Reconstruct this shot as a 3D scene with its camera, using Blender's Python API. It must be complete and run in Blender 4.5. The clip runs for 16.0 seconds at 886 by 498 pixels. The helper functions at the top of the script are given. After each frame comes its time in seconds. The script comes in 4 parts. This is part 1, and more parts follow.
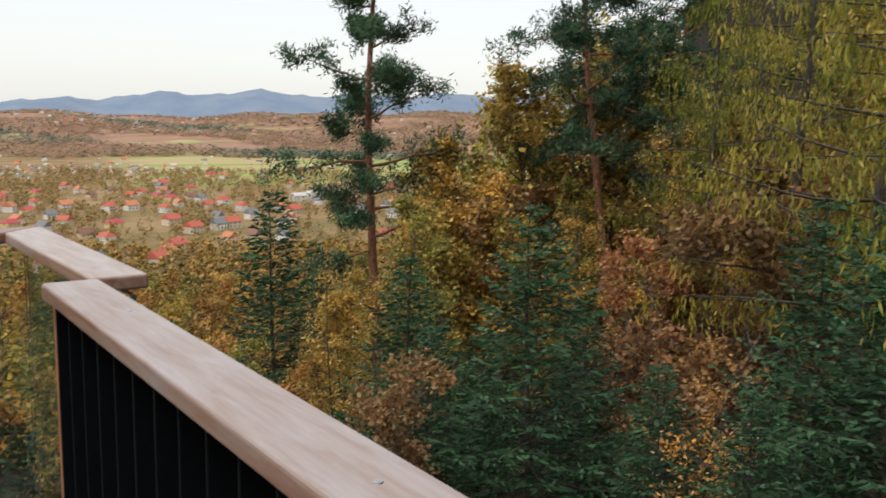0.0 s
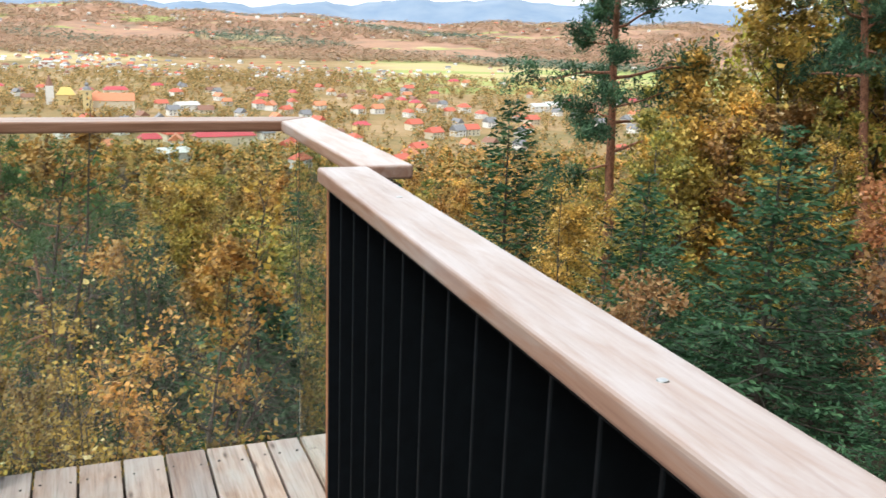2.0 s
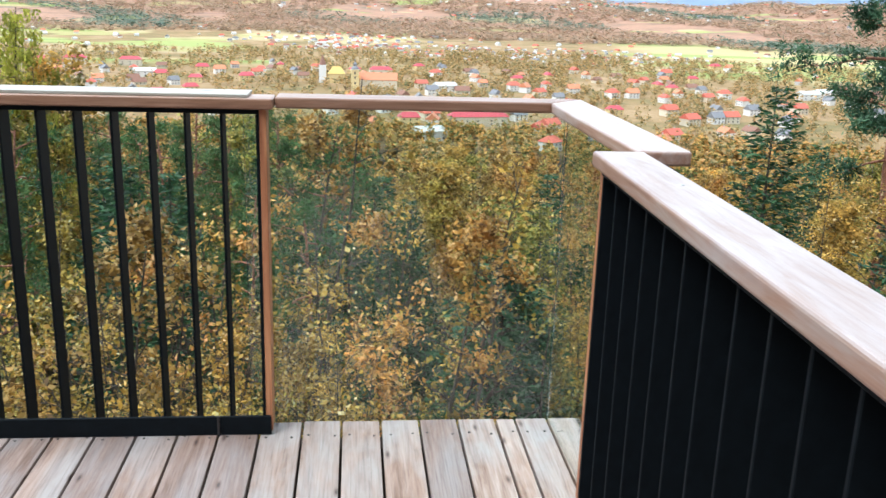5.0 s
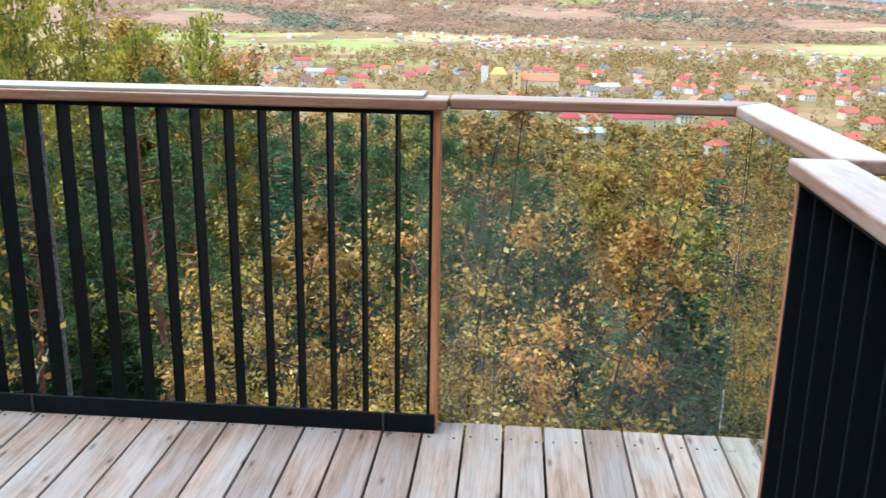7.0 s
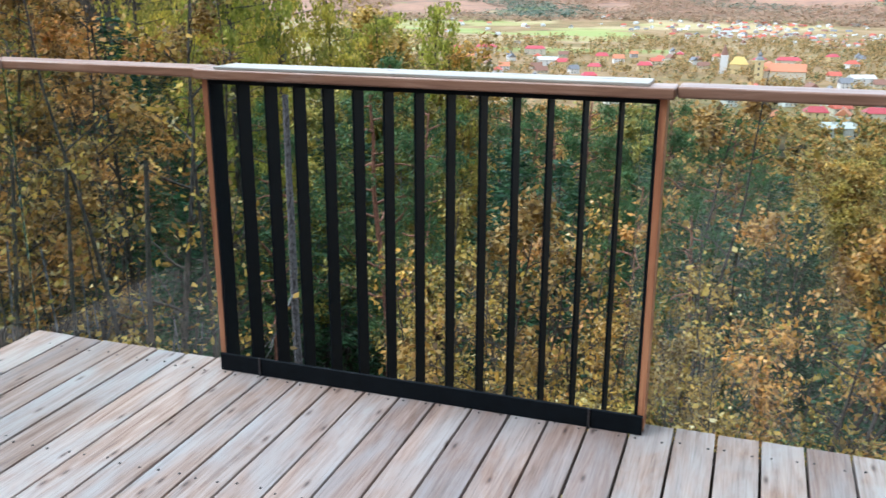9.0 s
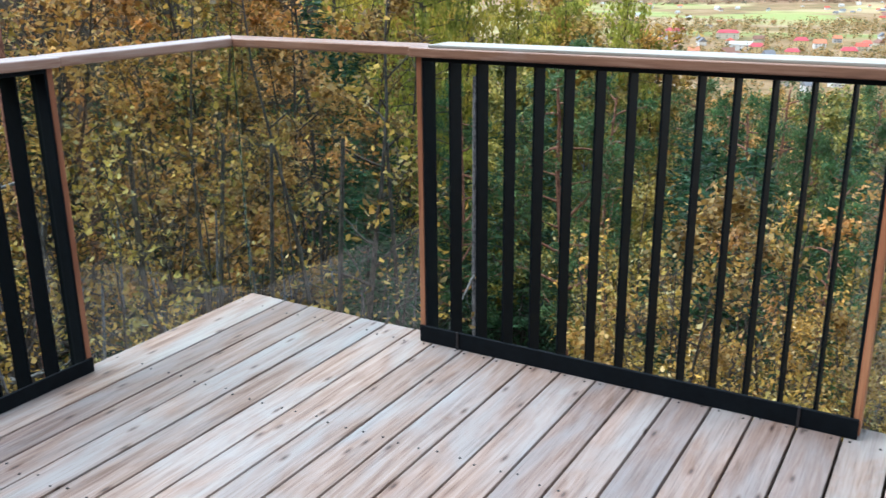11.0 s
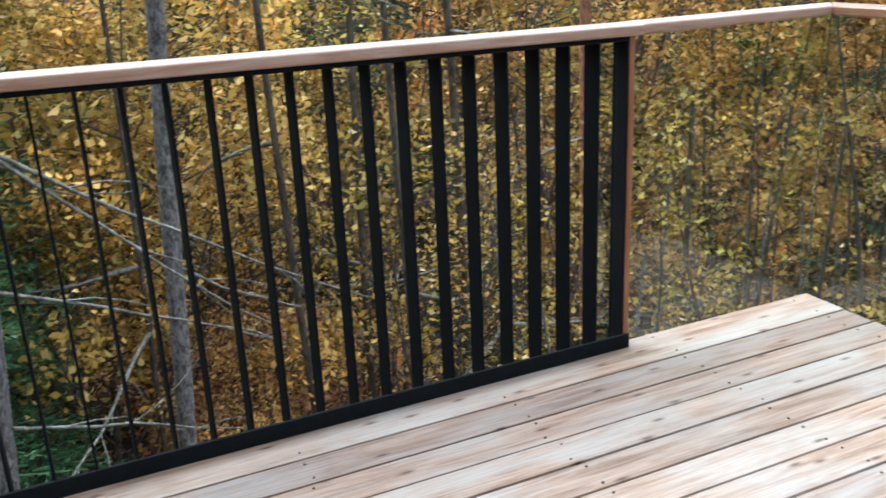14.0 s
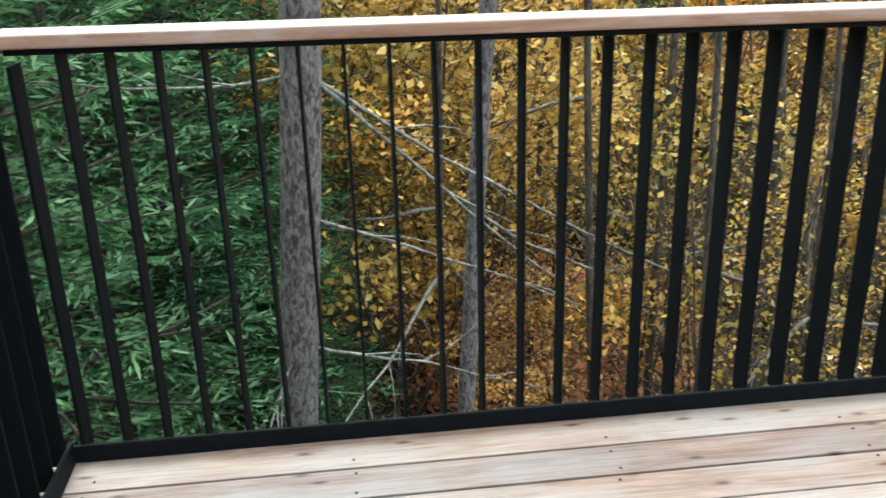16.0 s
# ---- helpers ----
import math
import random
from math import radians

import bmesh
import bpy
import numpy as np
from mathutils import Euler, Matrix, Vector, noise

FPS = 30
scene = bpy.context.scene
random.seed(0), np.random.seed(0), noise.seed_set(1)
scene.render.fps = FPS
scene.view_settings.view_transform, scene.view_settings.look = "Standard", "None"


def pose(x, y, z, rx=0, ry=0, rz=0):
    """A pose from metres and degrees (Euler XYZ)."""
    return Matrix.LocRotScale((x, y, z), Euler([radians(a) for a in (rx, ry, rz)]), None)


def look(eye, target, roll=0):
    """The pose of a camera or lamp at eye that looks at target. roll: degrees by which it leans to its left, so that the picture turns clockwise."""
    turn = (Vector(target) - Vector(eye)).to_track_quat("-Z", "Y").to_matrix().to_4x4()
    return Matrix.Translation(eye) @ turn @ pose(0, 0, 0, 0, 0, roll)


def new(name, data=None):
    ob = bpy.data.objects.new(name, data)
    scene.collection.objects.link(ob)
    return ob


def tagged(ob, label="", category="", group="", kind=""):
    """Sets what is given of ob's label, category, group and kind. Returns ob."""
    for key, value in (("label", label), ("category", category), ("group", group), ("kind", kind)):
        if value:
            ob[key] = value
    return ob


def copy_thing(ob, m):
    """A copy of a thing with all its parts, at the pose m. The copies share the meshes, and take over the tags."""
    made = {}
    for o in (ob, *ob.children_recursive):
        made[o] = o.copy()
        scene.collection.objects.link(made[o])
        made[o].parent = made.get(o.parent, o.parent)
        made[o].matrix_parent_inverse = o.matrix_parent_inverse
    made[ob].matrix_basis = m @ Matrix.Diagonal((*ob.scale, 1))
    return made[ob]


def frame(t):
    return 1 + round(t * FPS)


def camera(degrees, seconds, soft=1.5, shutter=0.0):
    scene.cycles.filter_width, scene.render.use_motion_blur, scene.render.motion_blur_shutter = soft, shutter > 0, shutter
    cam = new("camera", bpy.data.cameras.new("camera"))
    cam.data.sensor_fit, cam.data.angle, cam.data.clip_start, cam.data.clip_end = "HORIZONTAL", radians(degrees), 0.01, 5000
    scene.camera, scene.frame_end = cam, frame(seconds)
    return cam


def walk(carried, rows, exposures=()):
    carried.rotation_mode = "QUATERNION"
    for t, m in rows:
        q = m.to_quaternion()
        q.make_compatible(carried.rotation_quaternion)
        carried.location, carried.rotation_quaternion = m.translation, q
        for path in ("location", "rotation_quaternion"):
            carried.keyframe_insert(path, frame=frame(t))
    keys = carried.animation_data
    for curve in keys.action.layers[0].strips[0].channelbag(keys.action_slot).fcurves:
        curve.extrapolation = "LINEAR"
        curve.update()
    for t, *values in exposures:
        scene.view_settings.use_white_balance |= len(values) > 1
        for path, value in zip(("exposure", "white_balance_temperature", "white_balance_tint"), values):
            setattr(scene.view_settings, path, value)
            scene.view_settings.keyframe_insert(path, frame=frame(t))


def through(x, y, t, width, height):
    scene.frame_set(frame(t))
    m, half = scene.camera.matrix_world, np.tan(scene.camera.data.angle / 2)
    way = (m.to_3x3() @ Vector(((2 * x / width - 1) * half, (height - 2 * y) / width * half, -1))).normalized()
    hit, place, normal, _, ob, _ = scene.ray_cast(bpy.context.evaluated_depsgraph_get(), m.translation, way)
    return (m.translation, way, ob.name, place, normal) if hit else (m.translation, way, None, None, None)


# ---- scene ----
cam = camera(52.2, 16.0, shutter=0.35)
PATH = [
    (0, (0.452, 0.733, 1.501), (1.625, 2.328, 1.217), 0.9),
    (0.5, (0.442, 0.751, 1.485), (1.508, 2.407, 1.136), 1.2),
    (1, (0.435, 0.779, 1.474), (1.381, 2.494, 1.068), 1.5),
    (1.5, (0.424, 0.769, 1.473), (1.25, 2.535, 1.024), 1.7),
    (2, (0.412, 0.785, 1.468), (1.127, 2.589, 0.982), 2.1),
    (2.5, (0.396, 0.793, 1.467), (1.015, 2.623, 0.95), 2.6),
    (3, (0.387, 0.804, 1.464), (0.91, 2.658, 0.927), 2.8),
    (3.5, (0.38, 0.806, 1.463), (0.812, 2.681, 0.917), 2.6),
    (4, (0.375, 0.804, 1.464), (0.727, 2.696, 0.92), 2.2),
    (6.5, (0.325, 0.832, 1.464), (0.27, 2.757, 0.923), 1.4),
    (7, (0.315, 0.849, 1.461), (0.167, 2.768, 0.915), 1.0),
    (7.5, (0.306, 0.879, 1.454), (0.048, 2.785, 0.906), 0.6),
    (8, (0.309, 0.9, 1.452), (-0.065, 2.785, 0.898), 0.3),
    (8.5, (0.319, 0.903, 1.452), (-0.177, 2.758, 0.891), 0.3),
    (9, (0.33, 0.898, 1.45), (-0.292, 2.71, 0.876), 0.2),
    (11.5, (0.209, 0.847, 1.43), (-0.85, 2.434, 0.828), -1.1),
    (12, (0.176, 0.851, 1.428), (-1.003, 2.352, 0.831), -1.9),
    (12.5, (0.134, 0.9, 1.431), (-1.218, 2.241, 0.821), -2.8),
    (13, (0.081, 0.935, 1.434), (-1.435, 2.078, 0.804), -3.1),
    (13.5, (0.042, 0.959, 1.434), (-1.59, 1.921, 0.793), -2.9),
    (14, (0.013, 0.993, 1.43), (-1.708, 1.779, 0.782), -2.6),
    (14.5, (-0.006, 1.011, 1.432), (-1.792, 1.613, 0.765), -2.3),
    (15, (-0.038, 1.0, 1.432), (-1.864, 1.444, 0.748), -2.2),
    (15.5, (-0.108, 0.977, 1.45), (-1.95, 1.282, 0.734), -1.9),
    (16, (-0.194, 0.881, 1.439), (-2.047, 1.081, 0.713), -1.6),
]
walk(cam, [(t, look(eye, target, roll)) for t, eye, target, roll in PATH],
     [(0, -0.05, 6500, 10), (1.0, 0.42, 6350, 8), (2.0, 0.78, 6150, 5), (3.5, 0.93, 5750, 4), (4.2, 0.94, 5650, 4), (6.5, 0.92, 5450, 4),
      (9, 0.80, 5250, 4), (12.5, 1.02, 5300, 4), (14.0, 1.25, 5750, 3), (16, 1.62, 6100, 1)])

# ---- light ----
SUN_FROM = Vector((-0.50, -0.20, 0.84)).normalized()
world = bpy.data.worlds.new("world")
scene.world = world
world.use_nodes = True
wn = world.node_tree
wn.nodes.clear()
sky = wn.nodes.new("ShaderNodeTexSky")
sky.sky_type = "NISHITA"
sky.sun_disc = False
sky.sun_elevation = math.asin(SUN_FROM.z)
sky.sun_rotation = math.atan2(SUN_FROM.x, SUN_FROM.y)
sky.altitude = 400
sky.air_density = 1.0
sky.dust_density = 3.0
sky.ozone_density = 1.0
# thin high cloud that whitens the blue
wmix = wn.nodes.new("ShaderNodeMix")
wmix.data_type = "RGBA"
wmix.inputs[0].default_value = 0.6
wmix.inputs[7].default_value = (8.8, 8.7, 8.35, 1)
wbg = wn.nodes.new("ShaderNodeBackground")
wbg.inputs[1].default_value = 0.15
wout = wn.nodes.new("ShaderNodeOutputWorld")
wn.links.new(sky.outputs[0], wmix.inputs[6])
wn.links.new(wmix.outputs[2], wbg.inputs[0])
wn.links.new(wbg.outputs[0], wout.inputs[0])
sun = new("sun", bpy.data.lights.new("sun", "SUN"))
sun.data.energy = 1.9
sun.data.angle = radians(45)
sun.data.color = (1.0, 0.94, 0.86)
sun.matrix_world = look(SUN_FROM * 50, (0, 0, 0))

# ---- materials ----
def nodes_of(name):
    m = bpy.data.materials.new(name)
    m.use_nodes = True
    t = m.node_tree
    return m, t, t.nodes["Principled BSDF"], t.nodes["Material Output"]


def add(t, kind, **values):
    n = t.nodes.new(kind)
    for k, v in values.items():
        n.inputs[k.replace("_", " ")].default_value = v
    return n


def ramp(t, source, stops):
    r = t.nodes.new("ShaderNodeValToRGB")
    while len(r.color_ramp.elements) < len(stops):
        r.color_ramp.elements.new(0.5)
    for e, (p, c) in zip(r.color_ramp.elements, stops):
        e.position, e.color = p, (*c, 1)
    t.links.new(source, r.inputs[0])
    return r.outputs[0]


def blend(t, factor, a, b, kind="MIX"):
    m = t.nodes.new("ShaderNodeMix")
    m.data_type, m.blend_type = "RGBA", kind
    for socket, v in ((m.inputs[0], factor), (m.inputs[6], a), (m.inputs[7], b)):
        if isinstance(v, (int, float)):
            socket.default_value = v
        elif isinstance(v, tuple):
            socket.default_value = (*v, 1)
        else:
            t.links.new(v, socket)
    return m.outputs[2]


def mapped(t, scale, space="Object", shift=None):
    c = t.nodes.new("ShaderNodeTexCoord")
    m = t.nodes.new("ShaderNodeMapping")
    m.inputs["Scale"].default_value = scale
    t.links.new(c.outputs[space], m.inputs[0])
    if shift is not None:
        t.links.new(shift, m.inputs["Location"])
    return m.outputs[0]


def noise_of(t, vector, scale, detail=4.0, rough=0.55, distort=0.0):
    n = add(t, "ShaderNodeTexNoise", Scale=scale, Detail=detail, Roughness=rough, Distortion=distort)
    if vector is not None:
        t.links.new(vector, n.inputs["Vector"])
    return n.outputs[0]


def bump(t, bsdf, height, strength, distance):
    b = add(t, "ShaderNodeBump", Strength=strength, Distance=distance)
    t.links.new(height, b.inputs["Height"])
    t.links.new(b.outputs[0], bsdf.inputs["Normal"])


def random_shift(t, amount=40.0):
    o = t.nodes.new("ShaderNodeObjectInfo")
    m = t.nodes.new("ShaderNodeMath")
    m.operation = "MULTIPLY"
    m.inputs[1].default_value = amount
    t.links.new(o.outputs["Random"], m.inputs[0])
    return o.outputs["Random"], m.outputs[0]


def wood(name, dark, mid, light, grey, greying, rough=0.7, fine=1.0, knots=True, contrast=0.66, top_pale=0.0, spread=1.0):
    """Wood with its grain along the object's x axis; greying 0..1 is the share of weathered patches."""
    m, t, b, _ = nodes_of(name)
    rnd, shift = random_shift(t)
    v = mapped(t, (1.3, 16 * fine, 16 * fine), shift=shift)
    grain = noise_of(t, v, 2.2, 8, 0.62, 0.6)
    v2 = mapped(t, (3, 90 * fine, 90 * fine), shift=shift)
    fibre = noise_of(t, v2, 1.6, 5, 0.6)
    col = ramp(t, grain, [(0.34, dark), (0.5, mid), (0.66, light)])
    v3 = mapped(t, (1.2, 3.5, 3.5), shift=shift)
    patch = noise_of(t, v3, 1.7, 5, 0.6, 0.4)
    p = ramp(t, patch, [(0.62 - 0.5 * greying, (0, 0, 0)), (0.86 - 0.5 * greying, (1, 1, 1))])
    col = blend(t, p, col, grey)
    if top_pale:
        # upper faces turn paler and greyer, with mottling
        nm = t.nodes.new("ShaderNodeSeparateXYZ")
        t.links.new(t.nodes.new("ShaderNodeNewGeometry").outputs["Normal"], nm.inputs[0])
        top = ramp(t, nm.outputs[2], [(0.45, (0, 0, 0)), (0.95, (top_pale, top_pale, top_pale))])
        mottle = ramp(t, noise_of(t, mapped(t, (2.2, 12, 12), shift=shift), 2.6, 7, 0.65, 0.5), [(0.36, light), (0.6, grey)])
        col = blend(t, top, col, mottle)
    tones = [(0.0, (0.78, 0.74, 0.73)), (0.35, (1.0, 0.95, 0.91)), (0.7, (0.95, 0.95, 0.95)), (1.0, (1.16, 1.11, 1.06))]
    tone = ramp(t, rnd, [(p_, tuple(1 + (c - 1) * spread for c in rgb)) for p_, rgb in tones])
    col = blend(t, 1.0, col, tone, "MULTIPLY")
    streak = ramp(t, fibre, [(0.30, (contrast, contrast * 0.95, contrast * 0.93)), (0.52, (1, 1, 1))])
    col = blend(t, 0.75, col, streak, "MULTIPLY")
    if knots:
        k = add(t, "ShaderNodeTexVoronoi", Scale=1.0, Randomness=1.0)
        k.voronoi_dimensions = "2D"
        t.links.new(mapped(t, (2.4, 7.5, 7.5), shift=shift), k.inputs["Vector"])
        kk = ramp(t, k.outputs["Distance"], [(0.022, (0.14, 0.10, 0.09)), (0.04, (0.55, 0.47, 0.43)), (0.085, (1, 1, 1))])
        col = blend(t, 0.85, col, kk, "MULTIPLY")
    t.links.new(col, b.inputs["Base Color"])
    r = ramp(t, grain, [(0.3, (rough + 0.1,) * 3), (0.7, (rough - 0.12,) * 3)])
    t.links.new(r, b.inputs["Roughness"])
    bump(t, b, fibre, 0.25, 0.002)
    return m


def leafy(name, stops, shine=0.5, through=0.38):
    """Leaves or needles: a colour for each leaf, part of the light passing through."""
    m, t, b, out = nodes_of(name)
    g = t.nodes.new("ShaderNodeNewGeometry")
    col = ramp(t, g.outputs["Random Per Island"], stops)
    o = t.nodes.new("ShaderNodeObjectInfo")
    tone = ramp(t, o.outputs["Random"], [(0.0, (0.66, 0.76, 0.72)), (0.3, (0.88, 0.98, 0.88)), (0.55, (1.05, 1.02, 1)), (0.8, (1.10, 1.03, 1.0)), (1.0, (1.24, 1.18, 1.08))])
    col = blend(t, 1.0, col, tone, "MULTIPLY")
    # broad noise paints shaded and lit clumps into the leaf colour
    clump_shade = noise_of(t, mapped(t, (1, 1, 1)), 1.0, 4)
    col = blend(t, 0.8, col, ramp(t, clump_shade, [(0.38, (0.50, 0.54, 0.56)), (0.62, (1.62, 1.56, 1.50))]), "MULTIPLY")
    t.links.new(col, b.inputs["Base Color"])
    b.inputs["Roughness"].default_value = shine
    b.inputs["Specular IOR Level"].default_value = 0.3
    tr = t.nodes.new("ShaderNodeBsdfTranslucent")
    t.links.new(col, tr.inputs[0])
    mx = t.nodes.new("ShaderNodeMixShader")
    mx.inputs[0].default_value = through
    t.links.new(b.outputs[0], mx.inputs[1])
    t.links.new(tr.outputs[0], mx.inputs[2])
    t.links.new(mx.outputs[0], out.inputs[0])
    return m


def bark(name, dark, light, scale=1.0):
    m, t, b, _ = nodes_of(name)
    v = mapped(t, (12 * scale, 12 * scale, 5 * scale))
    n = noise_of(t, v, 1.5, 8, 0.7, 0.8)
    col = ramp(t, n, [(0.42, dark), (0.58, light)])
    moss = noise_of(t, mapped(t, (1, 1, 0.5)), 2.0, 4)
    col = blend(t, ramp(t, moss, [(0.55, (0, 0, 0)), (0.8, (0.4, 0.4, 0.4))]), col, (0.13, 0.14, 0.10))
    t.links.new(col, b.inputs["Base Color"])
    b.inputs["Roughness"].default_value = 0.9
    bump(t, b, n, 0.9, 0.02)
    return m


def paint(name, colour, rough=0.6, vary=0.18, scale=3.0, metal=0.0, tones=False):
    m, t, b, _ = nodes_of(name)
    n = noise_of(t, mapped(t, (1, 1, 1)), scale, 6, 0.6)
    col = blend(t, 1.0, colour, ramp(t, n, [(0.3, (1 - vary,) * 3), (0.7, (1 + vary * 0.5,) * 3)]), "MULTIPLY")
    if tones:
        o = t.nodes.new("ShaderNodeObjectInfo")
        col = blend(t, 1.0, col, ramp(t, o.outputs["Random"], tones), "MULTIPLY")
    t.links.new(col, b.inputs["Base Color"])
    b.inputs["Roughness"].default_value = rough
    b.inputs["Metallic"].default_value = metal
    return m


M_DECK = wood("weathered_deck_wood", (0.20, 0.13, 0.097), (0.33, 0.240, 0.193), (0.43, 0.345, 0.30), (0.375, 0.355, 0.348), 0.45, 0.50, 1.1, contrast=0.58, spread=1.25)
M_CAP = wood("handrail_wood", (0.30, 0.17, 0.115), (0.40, 0.255, 0.19), (0.45, 0.36, 0.315), (0.54, 0.50, 0.495), 0.10, 0.42, 0.9, knots=False, contrast=0.82, top_pale=0.9)
M_FCAP = wood("brown_handrail_wood", (0.22, 0.115, 0.07), (0.31, 0.17, 0.105), (0.40, 0.24, 0.16), (0.46, 0.38, 0.34), 0.12, 0.38, 0.8, knots=False, top_pale=0.45)
M_TRIM = wood("oiled_trim_wood", (0.27, 0.10, 0.045), (0.37, 0.155, 0.072), (0.46, 0.22, 0.105), (0.36, 0.17, 0.085), 0.2, 0.45)
M_PLANK = wood("pale_plank_wood", (0.40, 0.37, 0.31), (0.48, 0.45, 0.38), (0.54, 0.51, 0.44), (0.45, 0.445, 0.42), 0.4, 0.5)
M_BLACK = paint("black_powder_coat", (0.0042, 0.0064, 0.0088), 0.65, 0.35, 30)
M_BLACK.node_tree.nodes["Principled BSDF"].inputs["Specular IOR Level"].default_value = 0.12
M_STEEL = paint("zinc_screw", (0.5, 0.5, 0.5), 0.35, 0.2, 60, 0.9)
M_DARK = paint("dark_screw", (0.05, 0.045, 0.045), 0.5, 0.2, 60, 0.5)
M_WALL = paint("dark_stained_wall", (0.10, 0.075, 0.055), 0.7, 0.3, 6)
M_JOIST = paint("joist_timber", (0.10, 0.075, 0.055), 0.85, 0.4, 8)

M_GLASS, gt, gb, _ = nodes_of("balustrade_glass")
gb.inputs["Base Color"].default_value = (0.86, 0.94, 0.91, 1)
gb.inputs["Roughness"].default_value = 0.0
gb.inputs["IOR"].default_value = 1.52
gb.inputs["Transmission Weight"].default_value = 1.0
M_EDGE, et, eb, _ = nodes_of("green_glass_edge")
eb.inputs["Base Color"].default_value = (0.03, 0.10, 0.085, 1)
eb.inputs["Roughness"].default_value = 0.15

M_BARK = bark("grey_bark", (0.06, 0.056, 0.056), (0.27, 0.258, 0.262), 2.2)
M_BARK_THIN = bark("brown_twig_bark", (0.04, 0.034, 0.028), (0.12, 0.10, 0.082))
M_BARK_PINE = bark("red_pine_bark", (0.18, 0.08, 0.05), (0.46, 0.22, 0.14))
M_DEAD = bark("pale_dead_wood", (0.10, 0.10, 0.09), (0.30, 0.30, 0.275))

M_YELLOW = leafy("yellow_leaves", [(0, (0.10, 0.075, 0.025)), (0.3, (0.30, 0.195, 0.045)), (0.65, (0.52, 0.34, 0.065)), (0.9, (0.60, 0.44, 0.11)), (1, (0.72, 0.62, 0.36))])
M_ORANGE = leafy("orange_leaves", [(0, (0.12, 0.065, 0.025)), (0.3, (0.34, 0.18, 0.045)), (0.7, (0.58, 0.315, 0.08)), (1, (0.66, 0.44, 0.19))])
M_BROWN = leafy("brown_oak_leaves", [(0, (0.13, 0.075, 0.032)), (0.4, (0.31, 0.165, 0.065)), (0.8, (0.47, 0.25, 0.10)), (1, (0.56, 0.36, 0.17))])
M_OLIVE = leafy("olive_leaves", [(0, (0.11, 0.13, 0.04)), (0.4, (0.24, 0.25, 0.06)), (0.75, (0.40, 0.365, 0.085)), (1, (0.52, 0.42, 0.12))])
M_GOLD = leafy("olive_gold_leaves", [(0, (0.20, 0.15, 0.04)), (0.4, (0.40, 0.27, 0.065)), (0.75, (0.56, 0.375, 0.09)), (1, (0.66, 0.48, 0.16))])
M_COPPER = leafy("copper_leaves", [(0, (0.16, 0.075, 0.035)), (0.4, (0.36, 0.17, 0.075)), (0.8, (0.52, 0.27, 0.13)), (1, (0.62, 0.40, 0.22))])
M_MAPLE = leafy("maple_leaves", [(0, (0.20, 0.12, 0.04)), (0.3, (0.44, 0.26, 0.06)), (0.7, (0.64, 0.42, 0.11)), (1, (0.72, 0.56, 0.22))])
M_LARCH = leafy("larch_needles", [(0, (0.15, 0.16, 0.03)), (0.4, (0.28, 0.28, 0.048)), (0.75, (0.41, 0.38, 0.07)), (1, (0.52, 0.41, 0.11))])
M_FIR = leafy("fir_needles", [(0, (0.018, 0.052, 0.026)), (0.5, (0.042, 0.11, 0.052)), (1, (0.085, 0.175, 0.088))], 0.5, 0.32)
M_SPRUCE = leafy("spruce_needles", [(0, (0.018, 0.05, 0.026)), (0.5, (0.042, 0.098, 0.045)), (1, (0.075, 0.145, 0.065))], 0.5, 0.32)
M_LIME = leafy("fresh_spruce_needles", [(0, (0.035, 0.095, 0.045)), (0.5, (0.08, 0.20, 0.09)), (1, (0.18, 0.34, 0.17))], 0.5, 0.35)
M_PINE = leafy("pine_needles", [(0, (0.035, 0.08, 0.05)), (0.5, (0.075, 0.145, 0.085)), (1, (0.13, 0.21, 0.12))], 0.5, 0.32)
# brighter copy of the larch needles, with sunlight put into the colour
M_LARCH_SUN = leafy("sunlit_larch_needles", [(0, (0.27, 0.27, 0.045)), (0.4, (0.46, 0.43, 0.075)), (0.75, (0.60, 0.53, 0.10)), (1, (0.68, 0.56, 0.17))], 0.5, 0.5)
M_GREENPINE = leafy("green_pine_needles", [(0, (0.035, 0.075, 0.03)), (0.5, (0.08, 0.15, 0.055)), (1, (0.13, 0.21, 0.08))], 0.5, 0.3)
M_LITTER = leafy("fallen_leaves", [(0, (0.17, 0.065, 0.038)), (0.5, (0.40, 0.165, 0.095)), (1, (0.52, 0.27, 0.165))])
M_FARTREE = leafy("far_autumn_trees", [(0, (0.12, 0.14, 0.07)), (0.2, (0.28, 0.215, 0.10)), (0.6, (0.44, 0.275, 0.12)), (0.88, (0.52, 0.29, 0.13)), (1, (0.11, 0.15, 0.085))], 0.8, 0.35)
M_SLOPE = leafy("slope_wood_leaves", [(0, (0.07, 0.11, 0.045)), (0.25, (0.20, 0.18, 0.06)), (0.6, (0.40, 0.25, 0.075)), (0.88, (0.52, 0.28, 0.09)), (1, (0.09, 0.15, 0.06))], 0.8, 0.3)
# hill foliage in raised, low-contrast tones that carry the distance haze
M_HILLTREE = leafy("hazy_hill_woods", [(0, (0.32, 0.225, 0.165)), (0.3, (0.45, 0.27, 0.19)), (0.7, (0.57, 0.325, 0.22)), (1, (0.32, 0.25, 0.185))], 0.8, 0.4)

# hill conifers, greyed and paled for haze the same way
M_HILLFIR = leafy("hazy_conifers", [(0, (0.10, 0.135, 0.115)), (0.5, (0.15, 0.185, 0.145)), (1, (0.21, 0.22, 0.165))], 0.8, 0.3)


